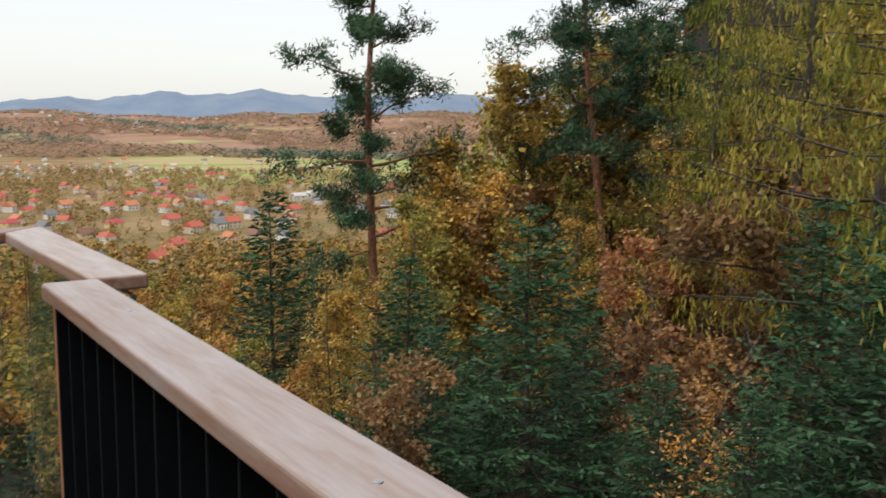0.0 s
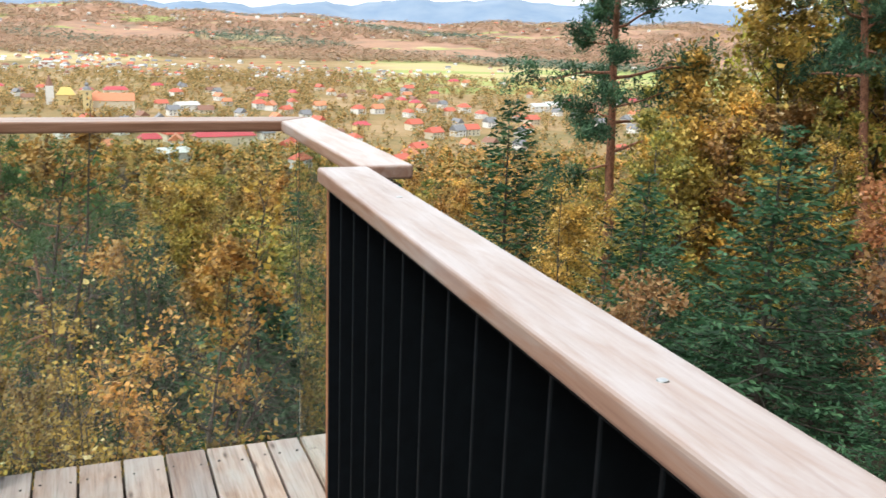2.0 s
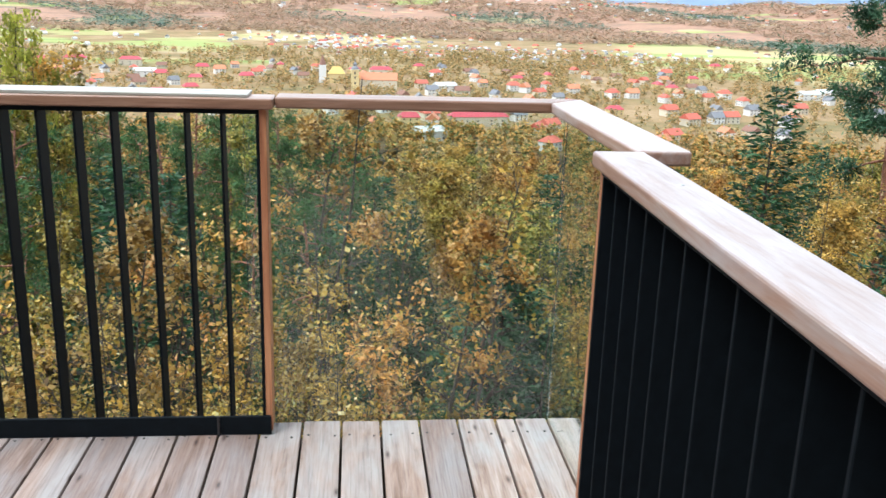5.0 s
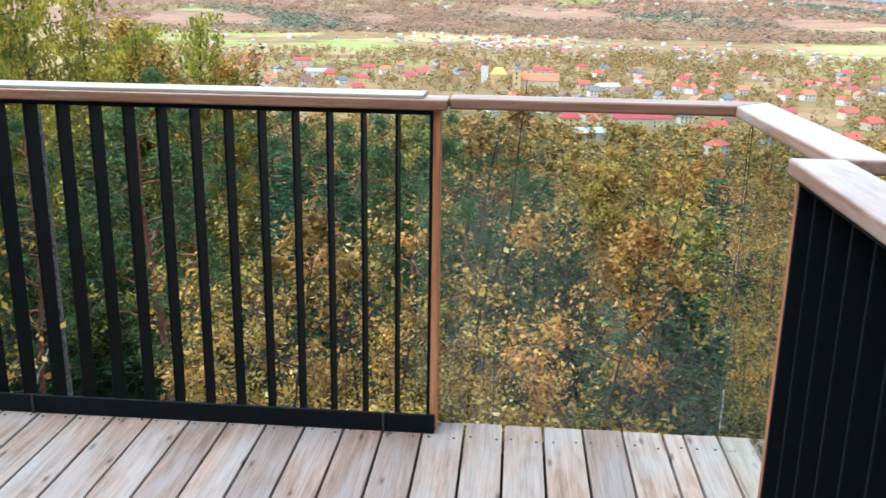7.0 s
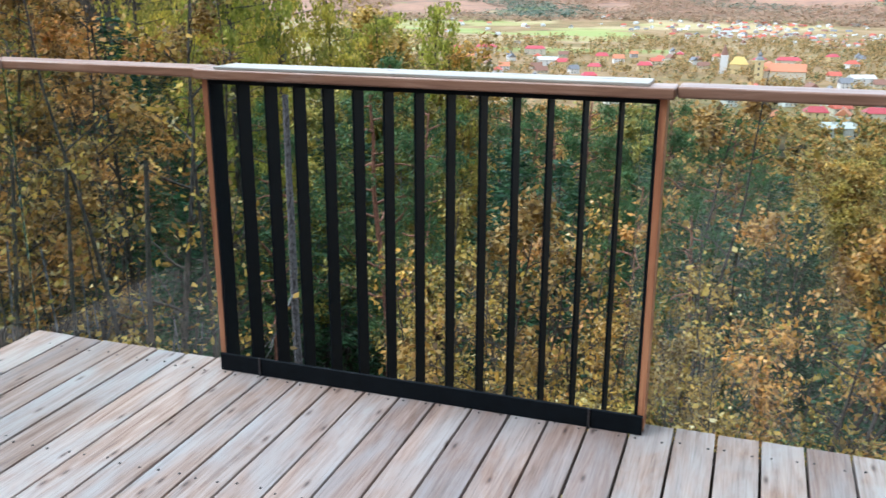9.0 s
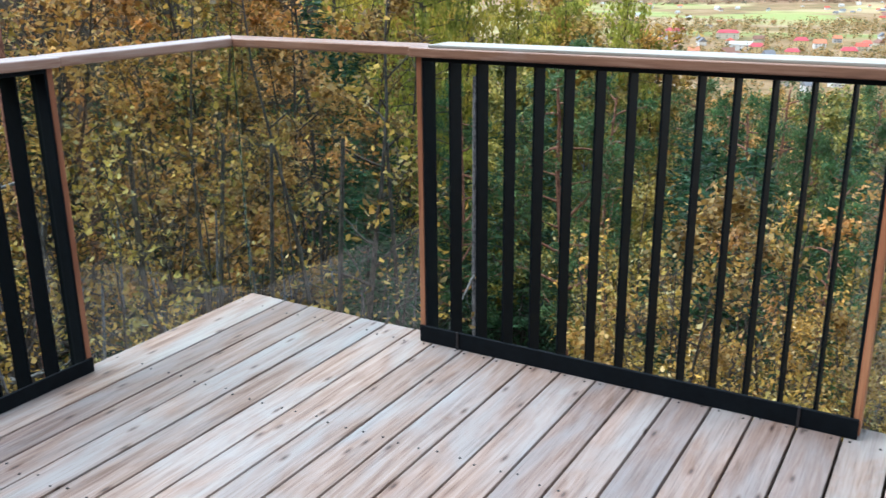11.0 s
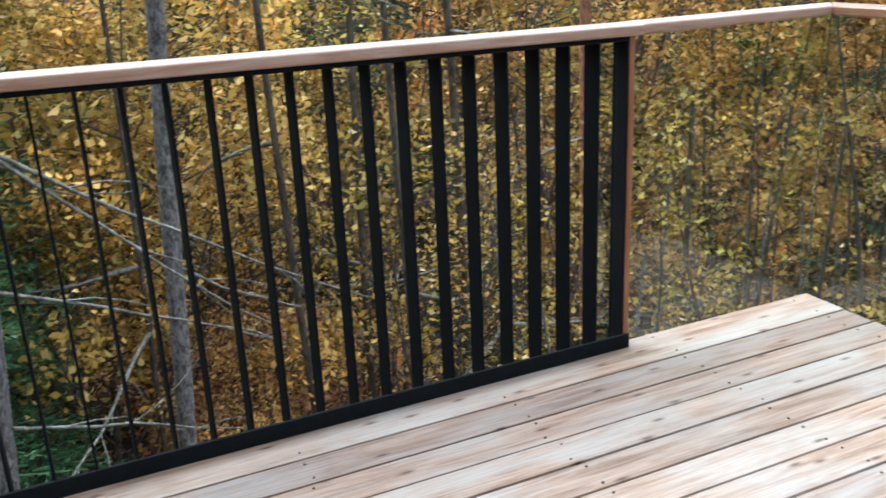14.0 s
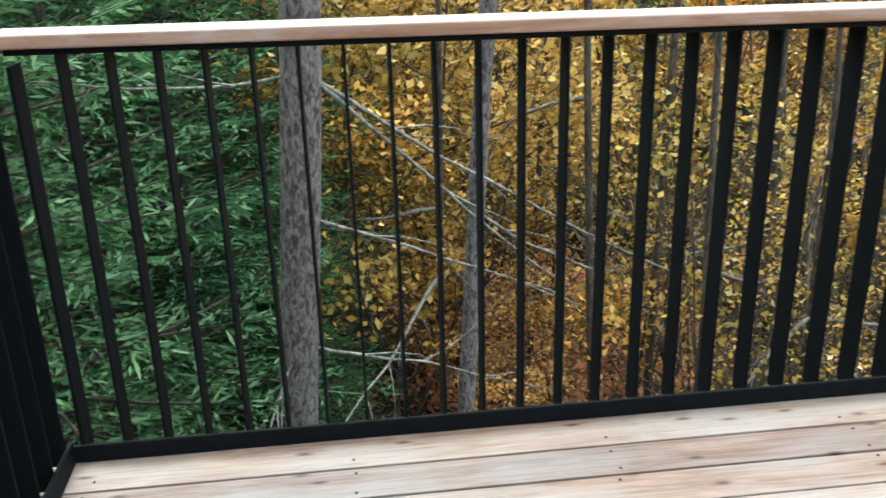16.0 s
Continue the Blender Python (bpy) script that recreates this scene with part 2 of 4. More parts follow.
# ---- mesh helpers ----
def part(name, bm, material, parent, label="", at=None):
    me = bpy.data.meshes.new(name)
    bm.to_mesh(me)
    bm.free()
    me.materials.append(material)
    ob = new(name, me)
    ob.parent = parent
    if at is not None:
        ob.matrix_local = at
    return tagged(ob, label)


def piece(name, me, parent, m):
    ob = new(name, me)
    ob.parent = parent
    ob.matrix_local = m
    return ob


def box(x0, x1, y0, y1, z0, z1, bevel=0.0, seg=1):
    bm = bmesh.new()
    bmesh.ops.create_cube(bm, size=1, matrix=Matrix.Translation(((x0 + x1) / 2, (y0 + y1) / 2, (z0 + z1) / 2)) @ Matrix.Diagonal((x1 - x0, y1 - y0, z1 - z0, 1)))
    if bevel:
        bmesh.ops.bevel(bm, geom=bm.edges[:], offset=bevel, segments=seg, affect="EDGES", profile=0.6)
    return bm


def mesh_of(name, verts, faces, material, smooth=False):
    me = bpy.data.meshes.new(name)
    me.from_pydata(verts, [], faces)
    me.materials.append(material)
    if smooth:
        me.polygons.foreach_set("use_smooth", [True] * len(me.polygons))
    return me


def quads(name, v, material):
    """A mesh of loose quads from an array of n x 4 x 3."""
    v = np.asarray(v, dtype=np.float32)
    n = len(v)
    me = bpy.data.meshes.new(name)
    me.vertices.add(4 * n)
    me.vertices.foreach_set("co", v.reshape(-1))
    me.loops.add(4 * n)
    me.loops.foreach_set("vertex_index", np.arange(4 * n, dtype=np.int32))
    me.polygons.add(n)
    me.polygons.foreach_set("loop_start", np.arange(0, 4 * n, 4, dtype=np.int32))
    me.materials.append(material)
    me.update(calc_edges=True)
    return me


def thing(name, label, category, group="", kind="", at=(0, 0, 0)):
    ob = new(name)
    ob.empty_display_size = 0.2
    ob.location = at
    return tagged(ob, label, category, group, kind)


# ---- ground ----
def smooth(a, b, x):
    t = np.clip((x - a) / (b - a), 0, 1)
    return t * t * (3 - 2 * t)


def ground_height(x, y):
    """The wooded slope under the deck, the valley floor, the hills and the far range."""
    r = np.hypot(x, y)
    az = np.degrees(np.arctan2(x, y))
    slope = -2.6 - 0.30 * np.clip(y, 0, 400) - 0.16 * np.clip(y, -60, 0)
    slope = slope + 0.35 * np.sin(x * 0.31 + 1.0) * np.cos(y * 0.27) * smooth(4, 12, r) + 0.12 * np.sin(x * 1.3 + y * 0.9)
    floor = -74 + 1.5 * np.sin(x * 0.004) * np.cos(y * 0.005)
    z = np.maximum(slope, floor)
    k = 6.0
    z = np.where(np.abs(slope - floor) < k, (slope + floor) / 2 + ((slope - floor) ** 2 + k * k) / (4 * k), z)
    wob = np.sin(az * 0.21 + 0.6) + 0.6 * np.sin(az * 0.47 + 2.0) + 0.3 * np.sin(az * 1.1)
    hills = smooth(1650 + 160 * wob, 3300, r) * (76 + 13 * wob)
    hills = hills + smooth(1900, 2700, r) * 9 * (np.sin(x * 0.006 + 1) * np.sin(y * 0.0045) + 0.5 * np.sin(x * 0.013 + y * 0.011))
    crest = 0.70 + 0.72 * smooth(13, 22, az) + 0.13 * np.sin(az * 1.05 + 0.6) + 0.07 * np.sin(az * 2.3 + 1.0) + 0.04 * np.sin(az * 5.1)
    far = smooth(3800, 4550, r) * (79.4 * crest - 0.5 - 13 * wob) * (1 - 0.5 * smooth(4550, 4950, r)) - smooth(3300, 3800, r) * (1 - smooth(3800, 4400, r)) * 35
    # wooded shoulders of the hillside on both sides of the view
    side = smooth(19, 40, -az) * smooth(13, 50, r) * 0.52 + smooth(45, 57, az) * smooth(26, 70, r) * 0.62
    z = z + side * np.minimum(r, 160) * (1 - smooth(300, 600, r))
    return z + (hills + far) * smooth(300, 900, r)


def at_polar(az, d):
    a = radians(az)
    return 0.35 + d * math.sin(a), 0.8 + d * math.cos(a)


M_GROUND, t, b, _ = nodes_of("valley_and_hills")
pos = t.nodes.new("ShaderNodeNewGeometry").outputs["Position"]
sep = t.nodes.new("ShaderNodeSeparateXYZ")
t.links.new(pos, sep.inputs[0])
ln = t.nodes.new("ShaderNodeVectorMath")
ln.operation = "LENGTH"
t.links.new(pos, ln.inputs[0])
dist = ln.outputs["Value"]


def zone(a, b_):
    n = t.nodes.new("ShaderNodeMapRange")
    n.interpolation_type = "SMOOTHSTEP"
    n.inputs[1].default_value, n.inputs[2].default_value = a, b_
    t.links.new(dist, n.inputs[0])
    return n.outputs[0]


def world_noise(scale, detail=5, stretch=(1, 1, 1)):
    mp = t.nodes.new("ShaderNodeMapping")
    mp.inputs["Scale"].default_value = stretch
    t.links.new(pos, mp.inputs[0])
    return noise_of(t, mp.outputs[0], scale, detail, 0.62)


litter = ramp(t, world_noise(3.0, 8), [(0.3, (0.014, 0.014, 0.010)), (0.5, (0.034, 0.028, 0.019)), (0.7, (0.075, 0.05, 0.032))])
strips = t.nodes.new("ShaderNodeTexVoronoi")
strips.inputs["Scale"].default_value = 1.0
smap = t.nodes.new("ShaderNodeMapping")
smap.inputs["Rotation"].default_value = (0, 0, 0.5)
smap.inputs["Scale"].default_value = (0.0022, 0.011, 0)
t.links.new(pos, smap.inputs[0])
t.links.new(smap.outputs[0], strips.inputs["Vector"])
sepc = t.nodes.new("ShaderNodeSeparateColor")
t.links.new(strips.outputs["Color"], sepc.inputs[0])
fields = ramp(t, sepc.outputs[0], [(0.0, (0.34, 0.31, 0.13)), (0.25, (0.44, 0.36, 0.18)), (0.45, (0.32, 0.34, 0.12)), (0.65, (0.25, 0.31, 0.10)), (0.8, (0.46, 0.37, 0.20)), (1.0, (0.34, 0.25, 0.15))])
town = ramp(t, world_noise(0.02, 8), [(0.35, (0.17, 0.145, 0.065)), (0.5, (0.27, 0.185, 0.09)), (0.65, (0.35, 0.245, 0.14))])
# woodland on the hills, its colours lifted to stand for haze
woods = ramp(t, world_noise(0.012, 9), [(0.3, (0.17, 0.15, 0.11)), (0.42, (0.28, 0.18, 0.125)), (0.55, (0.38, 0.225, 0.15)), (0.68, (0.25, 0.165, 0.125))])
meadow = ramp(t, world_noise(0.0032, 3, (1, 1.6, 1)), [(0.58, (0, 0, 0)), (0.61, (1, 1, 1))])
hills_c = blend(t, meadow, woods, fields)
plain = blend(t, ramp(t, world_noise(0.0042, 3), [(0.44, (0, 0, 0)), (0.50, (1, 1, 1))]), town, fields)
# brown garden plots fill one sector of the plain, open fields the rest
bearing = t.nodes.new("ShaderNodeMath")
bearing.operation = "ARCTAN2"
t.links.new(sep.outputs[0], bearing.inputs[0])
t.links.new(sep.outputs[1], bearing.inputs[1])
plots = ramp(t, bearing.outputs[0], [(0.05, (0, 0, 0)), (0.08, (1, 1, 1)), (0.25, (1, 1, 1)), (0.32, (0, 0, 0))])
plain = blend(t, plots, plain, town)
plain = blend(t, ramp(t, bearing.outputs[0], [(0.27, (0, 0, 0)), (0.33, (1, 1, 1))]), plain, fields)
col = blend(t, zone(430, 520), litter, town)
col = blend(t, zone(960, 1060), col, plain)
col = blend(t, zone(1620, 1950), col, hills_c)
# distance haze is put into the far range's blue colour
hazy_range_c = ramp(t, world_noise(0.004, 6), [(0.35, (0.16, 0.22, 0.31)), (0.65, (0.23, 0.28, 0.35))])
col = blend(t, zone(3450, 3900), col, hazy_range_c)
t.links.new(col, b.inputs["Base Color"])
b.inputs["Roughness"].default_value = 0.95
b.inputs["Specular IOR Level"].default_value = 0.1
bump(t, b, world_noise(0.05, 8), 0.6, 3.0)


def build_ground():
    az = np.concatenate([np.arange(-180, -40, 4.0), np.arange(-40, 66, 0.5), np.arange(66, 180, 4.0)])
    r = np.concatenate([np.linspace(0.5, 60, 70), np.geomspace(62, 2000, 70), np.linspace(2020, 4950, 64)])
    a, rr = np.meshgrid(np.radians(az), r)
    x, y = rr * np.sin(a), rr * np.cos(a)
    z = ground_height(x, y)
    na, nr = len(az), len(r)
    i = np.arange(nr - 1)[:, None] * na + np.arange(na)[None, :]
    j = np.arange(nr - 1)[:, None] * na + (np.arange(na)[None, :] + 1) % na
    faces = np.stack([i, i + na, j + na, j], -1).reshape(-1, 4)
    verts = np.stack([x, y, z], -1).reshape(-1, 3)
    centre = len(verts)
    verts = np.vstack([verts, [[0, 0, float(ground_height(np.array(0.0), np.array(0.0)))]]])
    fl = faces.tolist() + [[centre, k, (k + 1) % na] for k in range(na)]
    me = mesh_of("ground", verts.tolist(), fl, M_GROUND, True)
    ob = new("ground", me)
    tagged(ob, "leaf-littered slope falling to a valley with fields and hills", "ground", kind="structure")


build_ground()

# ---- deck ----
Z_TOP, Z_CAP = 1.143, 1.108
deck = thing("floor", "weathered grey-brown plank deck with dark gaps and screws", "deck floor", kind="structure")
JOINTS = [1.174, 1.054, 0.936, 0.865, 0.727, 0.590, 0.453, 0.316, 0.181, 0.037]
while JOINTS[-1] > -2.36:
    JOINTS.append(JOINTS[-1] - 0.1365)
JOINTS[-1] = -2.483
GAP = 0.009
screw_bm = bmesh.new()
bmesh.ops.create_cone(screw_bm, cap_ends=True, segments=10, radius1=0.0045, radius2=0.0040, depth=0.003)
screw_me = bpy.data.meshes.new("screw")
screw_bm.to_mesh(screw_me)
screw_bm.free()
screw_me.materials.append(M_DARK)
rng = random.Random(5)
for right, left in zip(JOINTS, JOINTS[1:]):
    back = -1.0 if left > -1.25 else 0.02
    length, width = 3.75 - back + rng.uniform(-0.004, 0.004), right - left - GAP
    bm = box(0, length, -width / 2, width / 2, -0.028, 0, 0.003, 2)
    plank = part("plank", bm, M_DECK, deck)
    plank.matrix_local = pose((left + right) / 2, back, rng.uniform(-0.0012, 0.0012), rng.uniform(-0.25, 0.25), 0, 90)
    for y in (3.64, 2.95, 2.25, 1.55, 0.85, 0.15):
        if y > back:
            for side in (-0.32, 0.32):
                if width > 0.09 or side > 0:
                    piece("screw", screw_me, deck, pose((left + right) / 2 + side * width + rng.uniform(-0.006, 0.006), y + rng.uniform(-0.012, 0.012), 0.0008))
for y in (3.66, 2.95, 2.25, 1.55, 0.85, 0.15):
    part("joist", box(-2.44, 1.15, y - 0.03, y + 0.03, -0.20, -0.031, 0.003), M_JOIST, deck)
part("edge_beam", box(-2.44, 1.15, 3.60, 3.628, -0.24, -0.031, 0.003), M_JOIST, deck)
for x in (-2.3, -0.6, 1.0):
    part("support_post", box(x - 0.07, x + 0.07, 3.3, 3.44, -5.4, -0.201, 0.006), M_JOIST, deck)
    part("support_post", box(x - 0.07, x + 0.07, 0.3, 0.44, -4.4, -0.201, 0.006), M_JOIST, deck)

# unseen wall, added to close the deck's back and shade faces turned to it
wall = thing("wall_back", "unseen dark timber wall assumed behind the deck, shading it", "wall", kind="structure")
for k in range(28):
    part("board", box(-1.3 + k * 0.18, -1.3 + k * 0.18 + 0.172, -1.20, -1.02, -3.6, 3.6, 0.004), M_WALL, wall)


# ---- railing ----
def cap_mesh(length, width, height, mitre0=0.0, mitre1=0.0):
    """A handrail along x from 0 to length, y from 0 (inner side) to width, with rounded edges and mitred ends."""
    bm = box(0, length, 0, width, 0, height)
    for v in bm.verts:
        if v.co.y < width / 2:
            if v.co.x < 0.001:
                v.co.x += mitre0
            elif v.co.x > length - 0.001:
                v.co.x -= mitre1
    bmesh.ops.bevel(bm, geom=bm.edges[:], offset=0.007, segments=3, affect="EDGES", profile=0.5)
    return bm


bar_me = None


def slat_panel(label, length, base, turn, cap_wood, cap_over=(0.022, 0.022), clips=(), trims=(True, True), wide=0.132, rise=0.0, foot=0.070):
    """A panel of flat black bars set edge-on between two wooden end trims, with a handrail on top; its inner face looks to -y."""
    global bar_me
    ob = thing("slatted_panel", label, "railing panel", "slatted railing panels", at=(base[0], base[1], 0))
    ob.rotation_euler = (0, 0, radians(turn))
    d = 0.094
    if bar_me is None:
        bm = box(-0.004, 0.004, 0.007, d - 0.003, 0.012, 1.092, 0.0015)
        bar_me = bpy.data.meshes.new("bar")
        bm.to_mesh(bar_me)
        bm.free()
        bar_me.materials.append(M_BLACK)
    for wanted, x0, x1 in ((trims[0], 0.0, 0.022), (trims[1], length - 0.022, length)):
        if wanted:
            trim = part("end_trim", box(0, Z_CAP - 0.001 - 0.010, 0, x1 - x0, 0, d - 0.008, 0.003, 2), M_TRIM, ob, "orange-brown oiled wooden end trim")
            trim.matrix_local = Matrix(((0, 1, 0, x0), (0, 0, 1, 0.007), (1, 0, 0, 0.010), (0, 0, 0, 1)))
    part("stile", box(0.023, 0.033, 0.007, d - 0.004, 0.012, 1.091, 0.001), M_BLACK, ob)
    part("stile", box(length - 0.033, length - 0.023, 0.007, d - 0.004, 0.012, 1.091, 0.001), M_BLACK, ob)
    part("bottom_rail", box(0.004, length - 0.004, -0.006, 0.006, 0.002, foot, 0.002), M_BLACK, ob)
    # a handrail that climbs a little towards the panel's start
    climb = pose(length, 0, Z_CAP, 0, math.degrees(math.atan2(rise, length))) @ pose(-length, 0, -Z_CAP)
    part("top_rail", box(0.023, length - 0.023, 0.004, d - 0.008, 1.092, Z_CAP - 0.001, 0.002), M_BLACK, ob, at=climb)
    n = round((length - 0.056) / 0.1105)
    for k in range(1, n):
        f = k / n
        piece("bar", bar_me, ob, pose(0.028 + (length - 0.056) * f, 0, 0) @ Matrix.Diagonal((1, 1, 1 + rise * (1 - f) / 1.092, 1)))
    bm = cap_mesh(length + sum(cap_over), wide, Z_TOP - Z_CAP)
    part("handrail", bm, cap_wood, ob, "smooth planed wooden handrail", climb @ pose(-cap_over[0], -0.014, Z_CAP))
    for x in clips:
        bm = box(x - 0.004, x + 0.004, -0.012, -0.005, 0.0, 0.074, 0.001)
        part("clip", bm, M_DARK, ob)
    return ob


front = slat_panel("black slatted metal railing panel with brown handrail and wooden ends", 1.605, (-1.522, 3.660), 0, M_FCAP, clips=(0.175, 1.425))
rightp = slat_panel("long black slatted railing panel under a pale wooden handrail", 3.40, (0.898, 2.757), -91.5, M_CAP, (0.006, 0.02), wide=0.119)
leftp = slat_panel("long black slatted railing panel with pinkish wooden handrail", 2.755, (-2.428, 0.078), 90, M_CAP, (0.014, 0.022), trims=(False, True), rise=0.026, foot=0.056)
backp = slat_panel("black slatted railing panel returning towards the house", 1.20, (-1.23, 0.078), 180, M_CAP, (0.02, -0.020), trims=(True, False))

# screws in the right handrail
for y in (1.46, 2.39, 0.5):
    bm = bmesh.new()
    bmesh.ops.create_cone(bm, cap_ends=True, segments=16, radius1=0.0065, radius2=0.0055, depth=0.002)
    part("screw", bm, M_STEEL, rightp, "small zinc screw head", pose(2.757 - y, 0.046 + (0.0 if y < 2 else 0.02), Z_TOP + 0.0004))

# loose pale plank on the front handrail
bm = box(0, 1.49, 0, 0.145, 0, 0.010, 0.002, 2)
plank = bpy.data.meshes.new("loose_plank")
bm.to_mesh(plank)
bm.free()
plank.materials.append(M_PLANK)
lp = new("loose_plank", plank)
lp.matrix_world = pose(-1.462, 3.652, Z_TOP + 0.0005, 0, 0, 0.15)
tagged(lp, "thin pale weathered board lying on the front handrail", "board")


def glass_pane(label, length, base, turn):
    ob = thing("glass_panel", label, "glass panel", "glass balustrade panels", at=(base[0], base[1], 0))
    ob.rotation_euler = (0, 0, radians(turn))
    p = part("pane", box(0.0015, length - 0.0015, 0, 0.012, -0.16, Z_CAP - 0.002, 0.0), M_GLASS, ob)
    p.visible_shadow = False
    for x in (0.0, length - 0.001):
        part("edge", box(x, x + 0.001, 0, 0.012, -0.16, Z_CAP - 0.002), M_EDGE, ob, "green polished glass edge")
    return ob


glass_pane("clear glass railing panel above the deck edge", 1.07, (-2.495, 3.762), 0)
glass_pane("clear glass railing panel above the deck edge", 1.055, (0.0, 3.762), 0)
glass_pane("clear frameless glass side panel", 1.04, (1.058, 3.755), -90)
glass_pane("clear frameless glass side panel with faint reflections", 1.04, (-2.485, 2.715), 90)


def glass_cap(label, length, base, turn, material, m0, m1):
    bm = cap_mesh(length, 0.128, Z_TOP - Z_CAP, m0, m1)
    me = bpy.data.meshes.new("handrail")
    bm.to_mesh(me)
    bm.free()
    me.materials.append(material)
    ob = new("handrail", me)
    ob.matrix_world = pose(base[0], base[1], Z_CAP, 0, 0, turn)
    return tagged(ob, label, "handrail", "handrails over the glass")


YG = 3.692
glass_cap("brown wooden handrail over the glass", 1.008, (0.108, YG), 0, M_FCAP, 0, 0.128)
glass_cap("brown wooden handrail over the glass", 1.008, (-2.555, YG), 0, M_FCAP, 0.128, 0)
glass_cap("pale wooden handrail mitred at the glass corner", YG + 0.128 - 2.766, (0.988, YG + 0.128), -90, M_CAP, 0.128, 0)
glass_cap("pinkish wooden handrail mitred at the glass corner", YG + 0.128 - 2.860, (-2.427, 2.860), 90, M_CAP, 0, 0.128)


# ---- trees ----
class Wood:
    """Collects tapered tubes for trunks and branches."""

    def __init__(self):
        self.v, self.f = [], []

    def tube(self, pts, radii, sides=6):
        base = len(self.v)
        n = len(pts)
        for k in range(n):
            p = pts[k]
            d = (pts[min(k + 1, n - 1)] - pts[max(k - 1, 0)]).normalized()
            u = d.cross(Vector((0.31, 0.95, 0.05))).normalized()
            w = d.cross(u)
            for s in range(sides):
                a = 2 * math.pi * s / sides
                self.v.append(p + (u * math.cos(a) + w * math.sin(a)) * radii[k])
        for k in range(n - 1):
            for s in range(sides):
                i, j = base + k * sides + s, base + k * sides + (s + 1) % sides
                self.f.append((i, j, j + sides, i + sides))

    def mesh(self, name, material):
        return mesh_of(name, [tuple(p) for p in self.v], self.f, material, True)


def limb(rng, start, way, length, steps, wander, lift=0.0):
    pts, p, d = [start.copy()], start.copy(), way.normalized()
    for _ in range(steps):
        d = (d + Vector((rng.gauss(0, wander), rng.gauss(0, wander), rng.gauss(0, wander) + lift))).normalized()
        p = p + d * (length / steps)
        pts.append(p.copy())
    return pts


def leaf_quads(nrng, centres, size, upward=0.4, slim=0.55):
    """Diamond-shaped leaves, slightly folded, at the centres."""
    n = len(centres)
    c = np.asarray(centres)
    normal = nrng.normal(size=(n, 3)) * (1, 1, 1)
    normal[:, 2] = np.abs(normal[:, 2]) + upward
    normal /= np.linalg.norm(normal, axis=1)[:, None]
    u = np.cross(normal, nrng.normal(size=(n, 3)))
    u /= np.linalg.norm(u, axis=1)[:, None] + 1e-9
    w = np.cross(normal, u)
    s = (size * nrng.uniform(0.6, 1.25, n))[:, None]
    fold = normal * s * 0.12
    return np.stack([c - u * s * 0.55, c + w * s * slim * 0.6 - fold, c + u * s * 0.55, c - w * s * slim * 0.6 - fold], 1)


def blades(nrng, base, tip, width):
    """Slim blades from base to tip, twisted at random round their own line."""
    b, e = np.asarray(base), np.asarray(tip)
    d = e - b
    side = np.cross(d, nrng.normal(size=d.shape))
    side /= np.linalg.norm(side, axis=1)[:, None] + 1e-9
    m = b + d * 0.45
    w = np.asarray(width)
    w = w[:, None] if w.ndim else w
    return np.stack([b, m + side * w, e, m - side * w], 1)


def make_tree(label, category, trunk_me, crown_me, group="", more=()):
    ob = thing(category.replace(" ", "_"), label, category, group)
    for nm, me in (("trunk", trunk_me), ("crown", crown_me), *more):
        piece(nm, me, ob, Matrix())
    return ob


